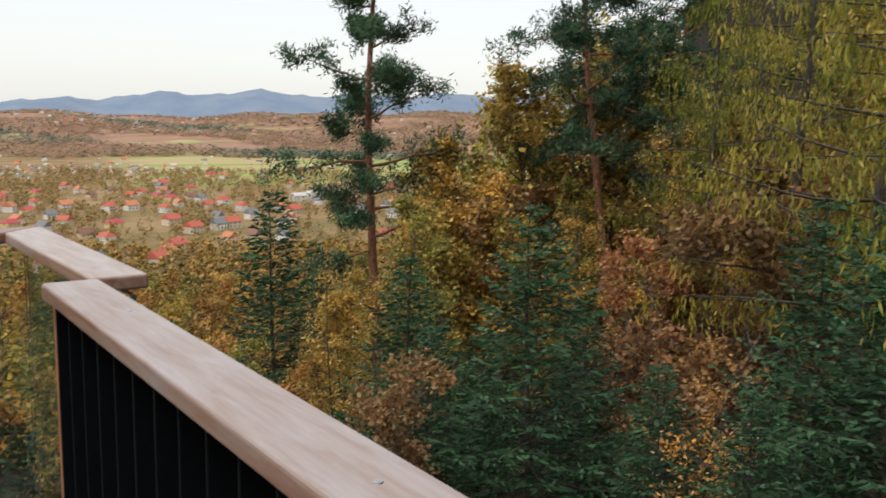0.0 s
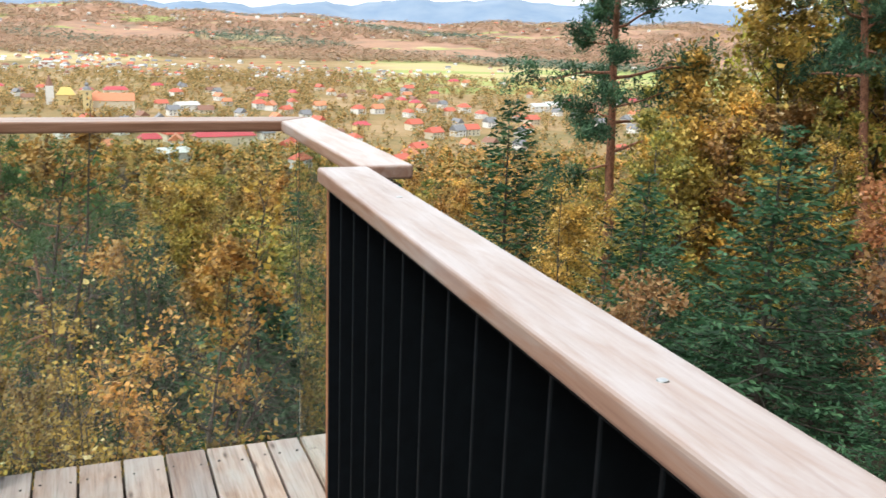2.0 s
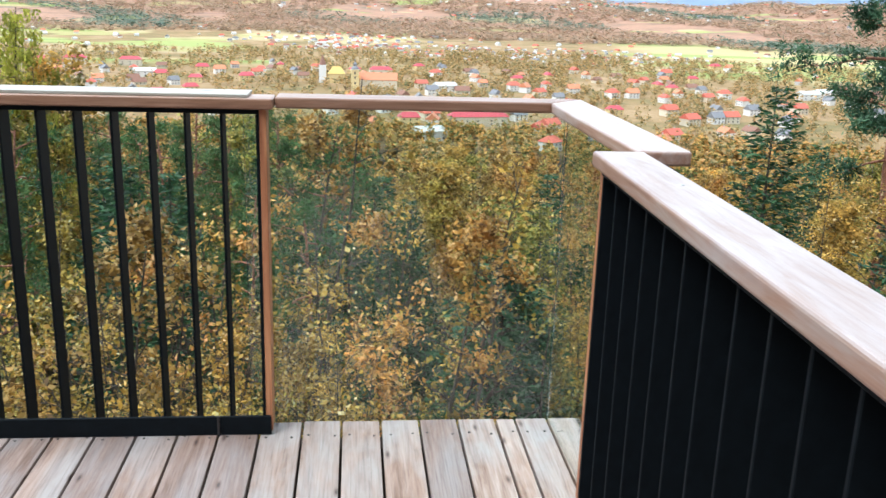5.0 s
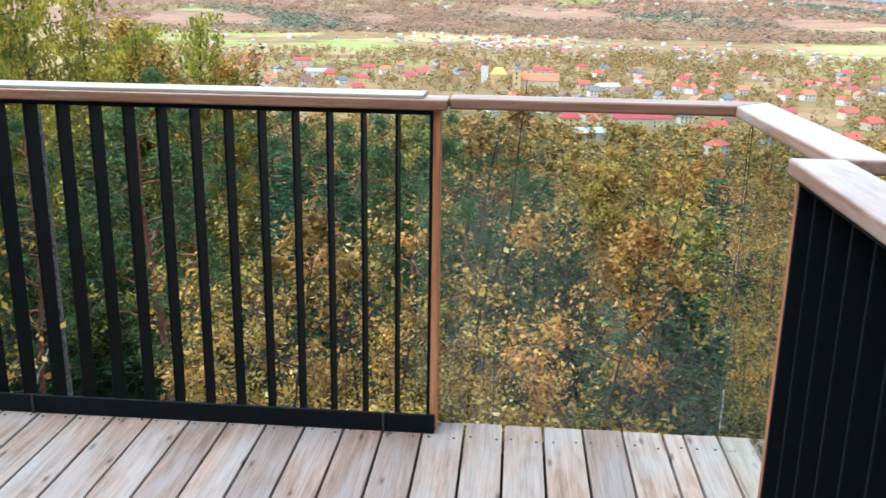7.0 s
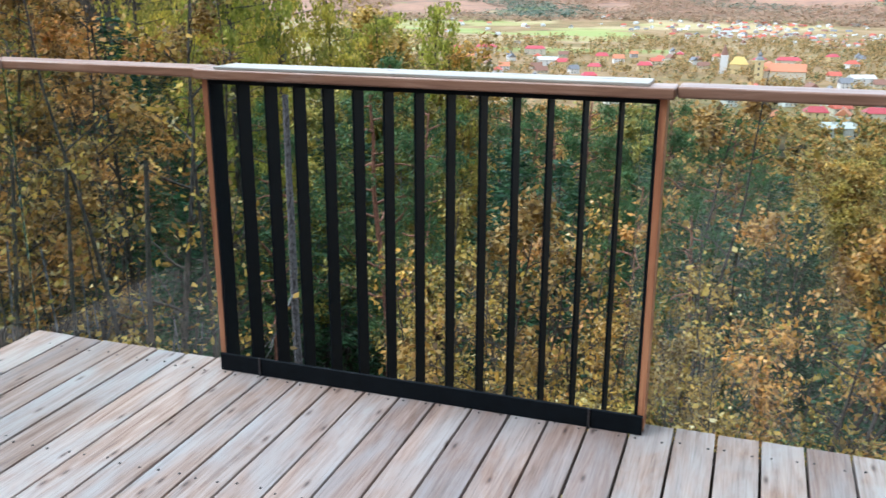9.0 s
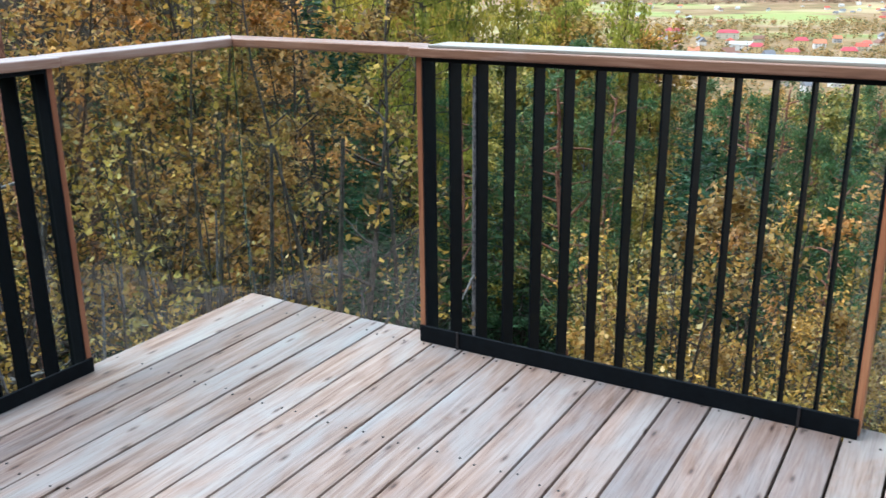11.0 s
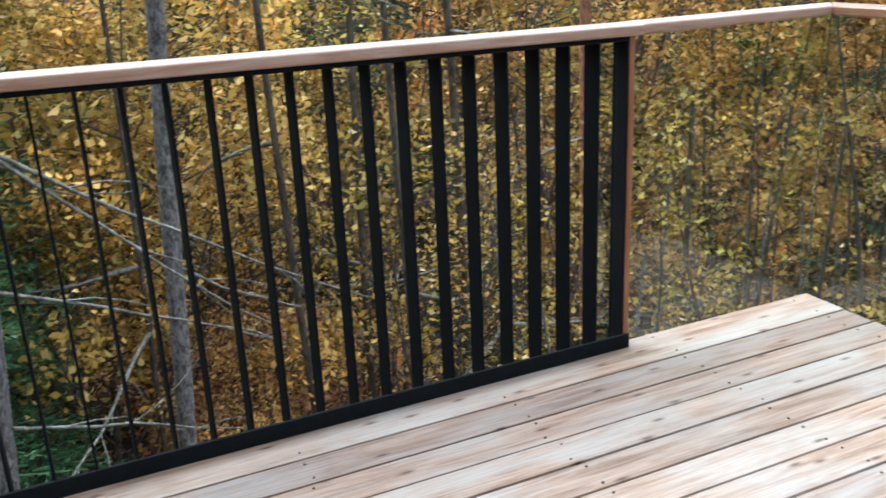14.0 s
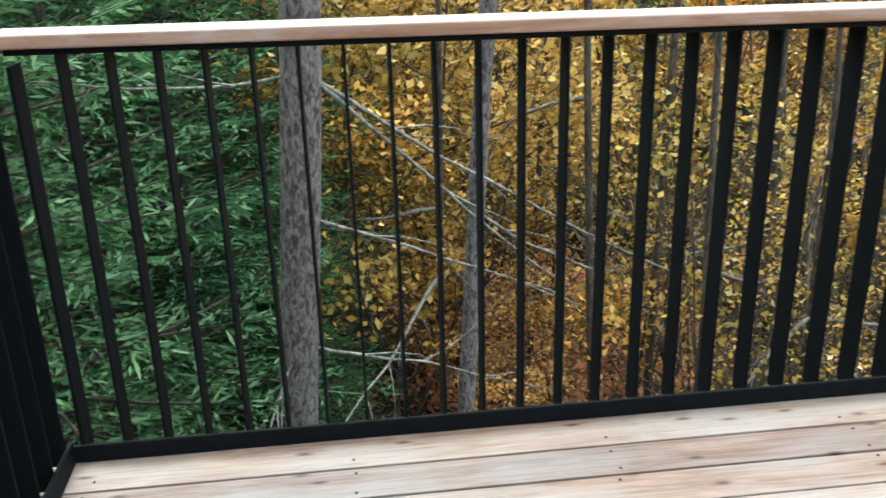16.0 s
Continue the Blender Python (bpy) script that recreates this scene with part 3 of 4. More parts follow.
def broadleaf(seed, h, spread, leaves, size, stems=1, radius=0.06, start=0.2, twigs=5, limbs=14, clump=0.13):
    """A broad-leaved tree or shrub: stems, limbs and twigs with clumps of leaves. Gives the wood and the leaf centres."""
    rng, nrng = random.Random(seed), np.random.default_rng(seed)
    w, tips = Wood(), []
    for s in range(stems):
        lean = Vector((rng.gauss(0, 0.10), rng.gauss(0, 0.10), 1)) if stems == 1 else Vector((rng.gauss(0, 0.22), rng.gauss(0, 0.22), 1))
        hh = h * (1 if s == 0 else rng.uniform(0.6, 0.95))
        st = limb(rng, Vector((rng.gauss(0, 0.12), rng.gauss(0, 0.12), -0.4)) if stems > 1 else Vector((0, 0, -0.4)), lean, hh + 0.4, 9, 0.06, 0.04)
        rr = radius * (1 if s == 0 else 0.7)
        w.tube(st, [rr * (1 - 0.88 * k / 9) for k in range(10)], 7)
        for k in range(limbs // stems + 1):
            f = start + (1 - start) * (k + rng.random()) / (limbs // stems + 1)
            i = min(int(f * 9), 8)
            p = st[i].lerp(st[i + 1], f * 9 - i)
            a = k * 2.4 + rng.uniform(-0.5, 0.5)
            up = rng.uniform(0.35, 1.0)
            ln = spread * (1.05 - 0.75 * f) * rng.uniform(0.7, 1.2)
            lb = limb(rng, p, Vector((math.cos(a), math.sin(a), up)), ln, 5, 0.13, 0.03)
            r0 = rr * (1 - 0.88 * f) * 0.55 + 0.004
            w.tube(lb, [r0 * (1 - 0.8 * q / 5) for q in range(6)], 4)
            for q in range(twigs):
                g = rng.uniform(0.25, 1.0)
                j = min(int(g * 5), 4)
                p2 = lb[j].lerp(lb[j + 1], g * 5 - j)
                dr = (lb[j + 1] - lb[j]).normalized() + Vector((rng.gauss(0, 0.7), rng.gauss(0, 0.7), rng.gauss(0.1, 0.5)))
                tw = limb(rng, p2, dr, ln * rng.uniform(0.25, 0.5), 3, 0.2)
                w.tube(tw[::2] + tw[3:], [r0 * 0.35 + 0.002, r0 * 0.2 + 0.0012, 0.001], 3)
                tips += [tw[1], tw[2], tw[3], tw[3]]
    tips = np.array([tuple(p) for p in tips])
    weight = nrng.random(len(tips) // 4) ** 4 + 0.01
    weight = np.repeat(weight, 4) / (4 * weight.sum())
    pick = tips[nrng.choice(len(tips), leaves, p=weight)] + nrng.normal(size=(leaves, 3)) * clump * (1, 1, 0.8)
    return w, leaf_quads(nrng, pick, size)


def conifer(seed, h, reach, whorls, arms, twigs, needle, droop, mat, bark_mat, dense=1, radius=0.08, bare=0.04, gather=1.0, slim=0.20, loose=0.16):
    """A spruce or fir: whorls of arms with flat sprays of needle-covered twigs."""
    rng, nrng = random.Random(seed), np.random.default_rng(seed)
    w = Wood()
    st = limb(rng, Vector((0, 0, -0.5)), Vector((0, 0, 1)), h + 0.5, 10, 0.012)
    w.tube(st, [radius * (1 - 0.95 * k / 10) + 0.004 for k in range(11)], 7)
    base, tip = [], []
    for k in range(whorls):
        f = bare + (1 - bare) * (max(0.0, k + rng.uniform(-0.3, 0.3)) / whorls) ** 0.92
        f = min(max(f, 0.01), 0.985)
        z = f * h
        ln0 = reach * (1 - f) ** 0.75 * (0.55 + 0.45 * min(1, f * 5)) + 0.05 * reach
        for a_ in range(arms):
            a = a_ * 2 * math.pi / arms + k * 1.3 + rng.uniform(-0.35, 0.35)
            ln = ln0 * rng.uniform(0.65, 1.15)
            up = 0.55 * f - droop * (1 - f) + rng.uniform(-0.12, 0.12)
            arm = limb(rng, Vector((0, 0, z)), Vector((math.cos(a), math.sin(a), up)), ln, 4, 0.05, 0.05)
            w.tube(arm[::2], [0.012 * ln + 0.002, 0.007 * ln, 0.001], 3)
            out = Vector((math.cos(a), math.sin(a), 0))
            side = Vector((-math.sin(a), math.cos(a), 0))
            n = max(3, int(twigs * (ln / reach) ** 0.6))
            for q in range(n):
                g = 0.15 + 0.85 * (q + rng.random()) / n
                j = min(int(g * 4), 3)
                p = arm[j].lerp(arm[j + 1], g * 4 - j)
                for sgn in (-1, 1):
                    tl = ln * 0.36 * (1.15 - g) * rng.uniform(0.7, 1.3) + needle * 0.8
                    dr = (out * rng.uniform(0.5, 0.9) + side * sgn + Vector((0, 0, rng.uniform(-0.35, 0.12)))).normalized()
                    m = max(1, int(tl / needle * dense))
                    for s in range(m):
                        p2 = p + dr * tl * s / m
                        fan = dr + Vector((rng.gauss(0, loose), rng.gauss(0, loose), rng.gauss(0, loose)))
                        base.append(tuple(p2))
                        tip.append(tuple(p2 + fan * needle * rng.uniform(0.8, 1.5)))
            base.append(tuple(arm[3]))
            tip.append(tuple(arm[4] + (arm[4] - arm[3]) * 0.3))
    base.append(tuple(st[-2])), tip.append(tuple(st[-1] + Vector((0, 0, 0.12 * gather))))
    v = blades(nrng, np.array(base), np.array(tip), needle * slim)
    return w.mesh("trunk", bark_mat), quads("crown", v, mat)


def pine(seed, h, first, limbs_n, reach, puff, mat=None, lean=0.03):
    """A tall Scots pine: long bare red trunk, crooked limbs, needle puffs at their ends."""
    rng, nrng = random.Random(seed), np.random.default_rng(seed)
    w = Wood()
    st = limb(rng, Vector((0, 0, -0.6)), Vector((lean, 0, 1)), h + 0.6, 14, 0.035, 0.03)
    w.tube(st, [0.22 * (1 - 0.75 * k / 14) * h / 18 for k in range(15)], 9)
    base, tip = [], []
    for k in range(limbs_n):
        f = first + (1 - first) * ((k + rng.random()) / limbs_n)
        i = min(int(f * 14), 13)
        p = st[i].lerp(st[i + 1], f * 14 - i)
        a = k * 2.4 + rng.uniform(-0.6, 0.6)
        ln = reach * (1.15 - 0.6 * (f - first) / (1 - first)) * rng.uniform(0.55, 1.25)
        lb = limb(rng, p, Vector((math.cos(a), math.sin(a), rng.uniform(-0.15, 0.45))), ln, 6, 0.16, 0.02)
        w.tube(lb, [0.045 * (1 - 0.85 * q / 6) * (ln / reach + 0.3) for q in range(7)], 5)
        for q in range(9):
            g = rng.uniform(0.35, 1.0)
            j = min(int(g * 6), 5)
            p2 = lb[j].lerp(lb[j + 1], g * 6 - j)
            tw = limb(rng, p2, (lb[j + 1] - lb[j]).normalized() + Vector((rng.gauss(0, 0.8), rng.gauss(0, 0.8), rng.gauss(0.25, 0.35))), ln * rng.uniform(0.15, 0.4), 3, 0.2)
            w.tube(tw[::3], [0.012, 0.003], 3)
            for c in (tw[1], tw[2], tw[3], tw[3]):
                cc = np.array(tuple(c)) + nrng.normal(size=(puff, 3)) * 0.13
                dd = nrng.normal(size=(puff, 3)) + (0, 0, 0.5)
                dd /= np.linalg.norm(dd, axis=1)[:, None]
                base.append(cc), tip.append(cc + dd * nrng.uniform(0.14, 0.28, (puff, 1)))
    v = blades(nrng, np.concatenate(base), np.concatenate(tip), 0.024)
    return w.mesh("trunk", M_BARK_PINE), quads("crown", v, mat or M_PINE)


def larch(seed, h, reach, arms, hang, mat=None, start=0.25, width=0.019):
    """A larch: level arms with curtains of hanging yellow-green twigs."""
    rng, nrng = random.Random(seed), np.random.default_rng(seed)
    w = Wood()
    st = limb(rng, Vector((0, 0, -0.6)), Vector((0, 0, 1)), h + 0.6, 12, 0.018)
    w.tube(st, [0.15 * (1 - 0.93 * k / 12) * h / 15 + 0.005 for k in range(13)], 8)
    base, tip = [], []
    for k in range(arms):
        f = start + (1 - start) * (k + rng.random()) / arms
        i = min(int(f * 12), 11)
        p = st[i].lerp(st[i + 1], f * 12 - i)
        a = k * 2.4 + rng.uniform(-0.5, 0.5)
        ln = (reach * (1.05 - f) ** 0.8 + 0.25) * rng.uniform(0.75, 1.2)
        lb = limb(rng, p, Vector((math.cos(a), math.sin(a), rng.uniform(-0.12, 0.25))), ln, 6, 0.08, 0.03)
        w.tube(lb, [0.03 * (1 - 0.85 * q / 6) * (ln / reach + 0.3) for q in range(7)], 4)
        for q in range(int(hang * (ln / reach + 0.2))):
            g = rng.uniform(0.12, 1.0)
            j = min(int(g * 6), 5)
            p2 = lb[j].lerp(lb[j + 1], g * 6 - j) + Vector((rng.gauss(0, 0.16), rng.gauss(0, 0.16), 0))
            drop = rng.uniform(0.2, 0.75) * min(1, ln)
            n = max(2, int(drop / 0.11))
            for s in range(n):
                c = p2 + Vector((rng.gauss(0, 0.03), rng.gauss(0, 0.03), -drop * s / n))
                e = c + Vector((rng.gauss(0, 0.05), rng.gauss(0, 0.05), -rng.uniform(0.10, 0.22)))
                base.append(tuple(c)), tip.append(tuple(e))
    v = blades(nrng, np.array(base), np.array(tip), width)
    return w.mesh("trunk", M_BARK_THIN), quads("crown", v, mat or M_LARCH)


STOCK = {}


def stock(kind, ob):
    """Keeps a first tree of a kind, to be copied into the woods; the first one goes to the first place."""
    STOCK.setdefault(kind, []).append([ob, False])


COUNT = {}


def plant(kind, az, d, scale=1.0, which=None, sink=0.0, tall=None, spin=None, x=None, y=None):
    if x is None:
        x, y = at_polar(az, d)
    z = float(ground_height(np.array(x), np.array(y))) - sink
    c = COUNT[kind] = COUNT.get(kind, -1) + 1
    row = STOCK[kind][(c if which is None else which) % len(STOCK[kind])]
    rz = (c * 137.5) % 360 if spin is None else spin
    m = pose(x, y, z, 0, 0, rz) @ Matrix.Diagonal((scale, scale, tall or scale, 1))
    if not row[1]:
        row[1] = True
        row[0].matrix_basis = m
        return row[0]
    keep = row[0].scale.copy()
    row[0].scale = (1, 1, 1)
    ob = copy_thing(row[0], m)
    row[0].scale = keep
    return ob


def stock_broadleaf(kind, label, mat, bark_mat, specs):
    for spec in specs:
        w, v = broadleaf(**spec)
        stock(kind, make_tree(label, "shrub" if spec["h"] < 5 else "tree", w.mesh("trunk", bark_mat), quads("crown", v, mat)))


# heights in metres; each kind has a few shapes
stock_broadleaf("yellow", "slender broad-leaved tree with yellow autumn leaves", M_YELLOW, M_BARK_THIN, [
    dict(seed=11, h=7, spread=2.0, leaves=3500, size=0.08, radius=0.055, limbs=18),
    dict(seed=12, h=7, spread=1.7, leaves=3200, size=0.08, stems=2, radius=0.05, limbs=18)])
stock_broadleaf("orange", "autumn tree with orange-brown leaves", M_ORANGE, M_BARK_THIN, [
    dict(seed=21, h=7, spread=2.2, leaves=3300, size=0.098, radius=0.06, limbs=18),
    dict(seed=22, h=7, spread=1.8, leaves=2900, size=0.098, stems=2, radius=0.05, limbs=18)])
stock_broadleaf("oak", "broad oak with dense russet-brown leaves", M_BROWN, M_BARK, [
    dict(seed=31, h=7, spread=3.0, leaves=5200, size=0.145, radius=0.09, limbs=20, clump=0.17),
    dict(seed=32, h=7, spread=2.6, leaves=4800, size=0.145, radius=0.08, limbs=20, clump=0.17)])
stock_broadleaf("olive", "tall broad-leaved tree turning olive and yellow", M_OLIVE, M_BARK, [
    dict(seed=41, h=12, spread=3.0, leaves=4200, size=0.19, radius=0.10, limbs=24, twigs=5, clump=0.20),
    dict(seed=42, h=12, spread=2.6, leaves=3900, size=0.19, radius=0.10, limbs=24, twigs=5, clump=0.20)])
stock_broadleaf("golden", "full-crowned tree with olive-gold leaves", M_GOLD, M_BARK_THIN, [
    dict(seed=45, h=9, spread=3.0, leaves=5000, size=0.16, radius=0.09, limbs=26, twigs=6, clump=0.22),
    dict(seed=46, h=9, spread=2.6, leaves=4700, size=0.16, stems=2, radius=0.08, limbs=26, twigs=6, clump=0.22)])
stock_broadleaf("beech", "beech with dense copper-brown leaves", M_COPPER, M_BARK, [
    dict(seed=35, h=4.5, spread=2.0, leaves=5200, size=0.105, radius=0.05, limbs=24, twigs=6, clump=0.14, start=0.08)])
stock_broadleaf("bare", "nearly bare slim tree with a few yellow leaves", M_YELLOW, M_BARK_THIN, [
    dict(seed=51, h=8, spread=1.7, leaves=520, size=0.115, radius=0.06, limbs=20, twigs=8, clump=0.12),
    dict(seed=52, h=8, spread=1.5, leaves=420, size=0.115, stems=3, radius=0.05, limbs=20, twigs=8, clump=0.12)])
stock_broadleaf("shrub", "undergrowth shrub with thin stems and yellow leaves", M_YELLOW, M_BARK_THIN, [
    dict(seed=61, h=4, spread=1.3, leaves=1300, size=0.055, stems=5, radius=0.022, limbs=24, twigs=5, clump=0.13, start=0.12),
    dict(seed=62, h=4, spread=1.2, leaves=1200, size=0.055, stems=6, radius=0.02, limbs=24, twigs=5, clump=0.13, start=0.12)])
stock_broadleaf("maple", "young maple with orange-gold leaves in level sprays", M_MAPLE, M_BARK_THIN, [
    dict(seed=65, h=4.6, spread=1.7, leaves=5200, size=0.060, stems=2, radius=0.03, limbs=24, twigs=6, clump=0.15, start=0.1)])
stock_broadleaf("russet", "young beech with light russet leaves", M_ORANGE, M_BARK_THIN, [
    dict(seed=71, h=4.5, spread=1.6, leaves=1900, size=0.085, stems=2, radius=0.03, limbs=22, twigs=6, clump=0.15, start=0.1)])
for s in (81, 82):
    stock("fir", make_tree("blue-green young fir with tiered branches", "fir tree", *conifer(s, 6, 2.3, 22, 7, 13, 0.14, 0.08, M_FIR, M_BARK_THIN)))
stock("dark_fir", make_tree("dark green young fir with dense branches", "fir tree", *conifer(84, 6, 2.3, 26, 8, 15, 0.12, 0.12, M_FIR, M_BARK_THIN, dense=1.5, slim=0.24)))
for s in (91, 92):
    stock("spruce", make_tree("dark green spruce with drooping branches", "spruce tree", *conifer(s, 10, 2.8, 32, 6, 11, 0.22, 0.30, M_SPRUCE, M_BARK_THIN, radius=0.11)))
stock("near_spruce", make_tree("fresh green spruce with dense needle sprays", "spruce tree", *conifer(95, 6, 2.1, 28, 7, 14, 0.058, 0.30, M_LIME, M_BARK_THIN, dense=1.4, slim=0.20, loose=0.34)))
stock("pine", make_tree("tall pine with a red trunk and open crooked crown", "pine tree", *pine(101, 18, 0.44, 34, 2.7, 22)))
stock("pine", make_tree("tall pine with a red trunk and dense dark crown", "pine tree", *pine(102, 18, 0.54, 38, 3.0, 22)))
stock("green_pine", make_tree("bushy green pine with a reddish trunk", "pine tree", *pine(103, 12, 0.35, 24, 2.2, 7, M_GREENPINE)))
for s in (111, 112):
    stock("larch", make_tree("larch with hanging yellow-green needles", "larch tree", *larch(s, 15, 3.3, 52, 46)))

stock("sun_larch", make_tree("sunlit larch with bright yellow-green needles", "larch tree", *larch(115, 15, 3.8, 66, 58, M_LARCH_SUN, 0.12, 0.052)))

# single trees that stand out, by bearing and distance from the deck
plant("pine", 32.6, 32, 1.03, 0, spin=200)
plant("pine", 47.6, 33, 0.98, 1)
plant("pine", 49.6, 38, 0.95, 1)
plant("spruce", 25.8, 33, 1.06, 0)
plant("sun_larch", 40.3, 38, 1.02)
plant("fir", 42.7, 16, 1.0, 0)
plant("fir", 34.5, 20, 1.05, 1)
plant("fir", 36.0, 18, 0.72, 0)
plant("fir", 60.2, 13, 0.86, 1)
plant("fir", 45.8, 19, 0.72, 1)
plant("fir", 64.5, 11.5, 0.85, 0)
plant("fir", 39.2, 21, 0.7, 0)
plant("fir", 51.0, 11.5, 0.55, 0)
plant("fir", 57.0, 10.0, 0.55, 1)
plant("spruce", 28.4, 45, 1.0, 1)
plant("beech", 53.2, 21, 1.65, 0)
plant("beech", 50.8, 20, 1.15, 0)
plant("beech", 55.6, 23, 1.5, 0)
plant("oak", 57.0, 26, 1.1, 1)
plant("beech", 29.6, 14.5, 0.9, 0)
plant("russet", 54.4, 11.5, 0.72)
plant("larch", 57.5, 21, 1.05)
plant("larch", 61.5, 17, 1.05)
plant("larch", 53.0, 28, 1.05)
plant("larch", 66.5, 14, 0.95)
plant("yellow", 51.0, 30, 1.35)
plant("yellow", 58.5, 29, 1.4)
plant("yellow", 46.0, 27, 1.0)
plant("golden", 43.4, 34, 1.45)
plant("golden", 37.6, 33, 1.0)
plant("golden", 45.6, 37, 1.5)
plant("olive", 36.5, 36, 0.95)
plant("olive", 31.0, 37, 0.72)
plant("yellow", 29.8, 27, 1.05)
plant("yellow", 31.6, 24, 0.95)
plant("golden", 39.8, 29, 1.0)
plant("golden", 35.6, 30, 0.85)
plant("golden", 29.4, 31, 0.72)
plant("golden", 31.0, 28, 0.70)
plant("golden", 41.8, 40, 1.55)
plant("olive", 44.5, 38, 1.2)
# through the glass
plant("dark_fir", 9.8, 10.5, 0.80)
plant("dark_fir", 13.0, 12.5, 0.62)
plant("bare", 5.6, 8.6, 0.70, 0)
plant("bare", 0.6, 9.2, 0.62, 1)
plant("bare", 3.0, 10.4, 0.70, 0)
plant("bare", 12.4, 9.6, 0.62, 1)
plant("bare", -6.5, 9.4, 0.6, 0)
plant("bare", -3.8, 12.0, 0.92, 1)
plant("orange", -4.2, 14.5, 0.98)
plant("spruce", 12.5, 24, 0.68, 1)
for az, d, s in ((-11.5, 7.4, 1.0), (-13.5, 8.4, 1.15), (-8.8, 8.0, 0.95), (-0.8, 9.0, 1.0), (3.2, 9.6, 1.15), (-17.5, 8.2, 1.1), (1.6, 8.0, 0.8)):
    plant("shrub", az, d, s)
# left side
for az, d, s in ((-104.5, 6.8, 0.95), (-109.5, 5.4, 0.95), (-99.0, 7.6, 0.95), (-113.0, 8.5, 1.4), (-92.6, 7.4, 0.46), (-101.5, 9.5, 1.3), (-106.0, 10.5, 1.6), (-96.0, 10.5, 1.2)):
    plant("near_spruce", az, d, s)
for az, d, s in ((-86.5, 8.0, 1.15), (-88.5, 9.2, 1.35), (-84.5, 9.6, 1.45), (-91.0, 10.5, 1.5)):
    plant("maple", az, d, s)
for az, d, s in ((-78.5, 7.0, 0.42), (-75.5, 8.0, 0.5), (-81.0, 8.4, 0.5), (-79.5, 6.2, 0.35)):
    plant("russet", az, d, s)

for az, d, s in ((-19.6, 30, 0.80), (-23.4, 27, 0.66), (-26.0, 25, 0.70), (-28.8, 27, 0.80), (-31.8, 24, 0.80), (-35.0, 26, 0.85)):
    plant("sun_larch", az, d, s)
wr = random.Random(77)


def scatter(kinds, n, az0, az1, d0, d1, top0, top1, base):
    """Fills a sector with trees whose tops stay between two elevations."""
    for _ in range(n):
        az, d = wr.uniform(az0, az1), math.sqrt(wr.uniform(d0 * d0, d1 * d1))
        kind = wr.choice(kinds)
        if d < 14 and 4.6 < az < 14.6:
            continue
        if d < 10.5 and -82.0 < az < -71.5:
            continue
        # thinner, darker stands left of the deck
        if kind in ("yellow", "orange", "maple", "shrub") and wr.random() < (0.6 if -73 < az < -55 and d < 16 else 0.35 if -56 < az < -33 and d < 14 else 0):
            continue
        if d < 34 and 46.4 < az < 48.8 or d < 31 and 24.3 < az < 27.5 or d < 30 and 31.4 < az < 34.0:
            continue
        x, y = at_polar(az, d)
        z = float(ground_height(np.array(x), np.array(y)))
        want = 1.46 + d * math.tan(radians(wr.uniform(top0, top1))) - z
        s = max(0.35, want / base[kind])
        plant(kind, az, d, min(s, 2.0) * wr.uniform(0.85, 1.05), tall=s)


TALL = dict(yellow=7.3, orange=7.3, oak=7.2, olive=12.5, bare=8.3, golden=9.3, maple=4.8, beech=4.7, shrub=4.2, russet=4.7, fir=6, spruce=10, pine=18, green_pine=12, larch=15, sun_larch=15)
# valley side: dark conifers behind, kept below the view of the town, autumn leaves before them
scatter(["spruce", "green_pine", "spruce"], 16, -19, 4, 13, 24, -14, -9.6, TALL)
scatter(["green_pine"], 12, -15, 1, 22, 36, -9.6, -8.2, TALL)
scatter(["green_pine", "olive"], 8, -16, -5, 24, 40, -8.2, -6.4, TALL)
scatter(["spruce", "olive"], 8, 0, 24, 14, 26, -15, -11, TALL)
scatter(["orange", "golden", "orange", "orange"], 22, 2, 27, 18, 36, -11, -9.4, TALL)
scatter(["orange", "orange", "bare", "yellow", "bare"], 14, -4, 16, 8.5, 14, -17, -11, TALL)
scatter(["orange", "shrub", "yellow"], 6, -8, 12, 7, 10, -24, -17, TALL)
scatter(["spruce"], 4, -62, -33, 13, 22, -9, 0, TALL)
scatter(["olive", "golden", "orange"], 14, 6, 30, 34, 80, -10.2, -9.2, TALL)
scatter(["yellow", "orange", "oak"], 8, 14, 30, 12, 20, -17, -12.5, TALL)
scatter(["yellow", "yellow", "orange", "bare"], 13, -20, -3, 7.5, 13, -18, -11, TALL)
scatter(["shrub", "yellow"], 8, -22, -6, 6.5, 9, -26, -18, TALL)
scatter(["golden", "golden", "larch"], 12, -34, -17.5, 24, 34, -6, -3.4, TALL)
scatter(["spruce", "green_pine", "olive"], 9, -34, -18, 14, 26, -11, -5, TALL)
# right-hand woods
scatter(["golden", "golden", "olive", "oak"], 14, 35, 48, 24, 38, -6, -1.0, TALL)
scatter(["olive", "golden", "larch"], 8, 44, 52, 34, 50, 3, 7, TALL)
scatter(["golden", "olive", "larch"], 12, 53, 72, 27, 44, 9, 17, TALL)
scatter(["golden", "yellow", "orange"], 12, 48, 72, 22, 32, -5, 1, TALL)
# left-hand woods: dark spruce at the back, thin stems and leaf sprays before it
scatter(["spruce"], 18, -95, -30, 13, 20, -14, -4, TALL)
scatter(["orange", "yellow", "orange"], 14, -80, -38, 11, 16, 1, 9, TALL)
scatter(["golden", "sun_larch"], 14, -38, -18, 26, 36, -3.6, -1.8, TALL)
scatter(["bare", "orange", "orange", "bare"], 24, -60, -36, 9.5, 17, -3, 8, TALL)
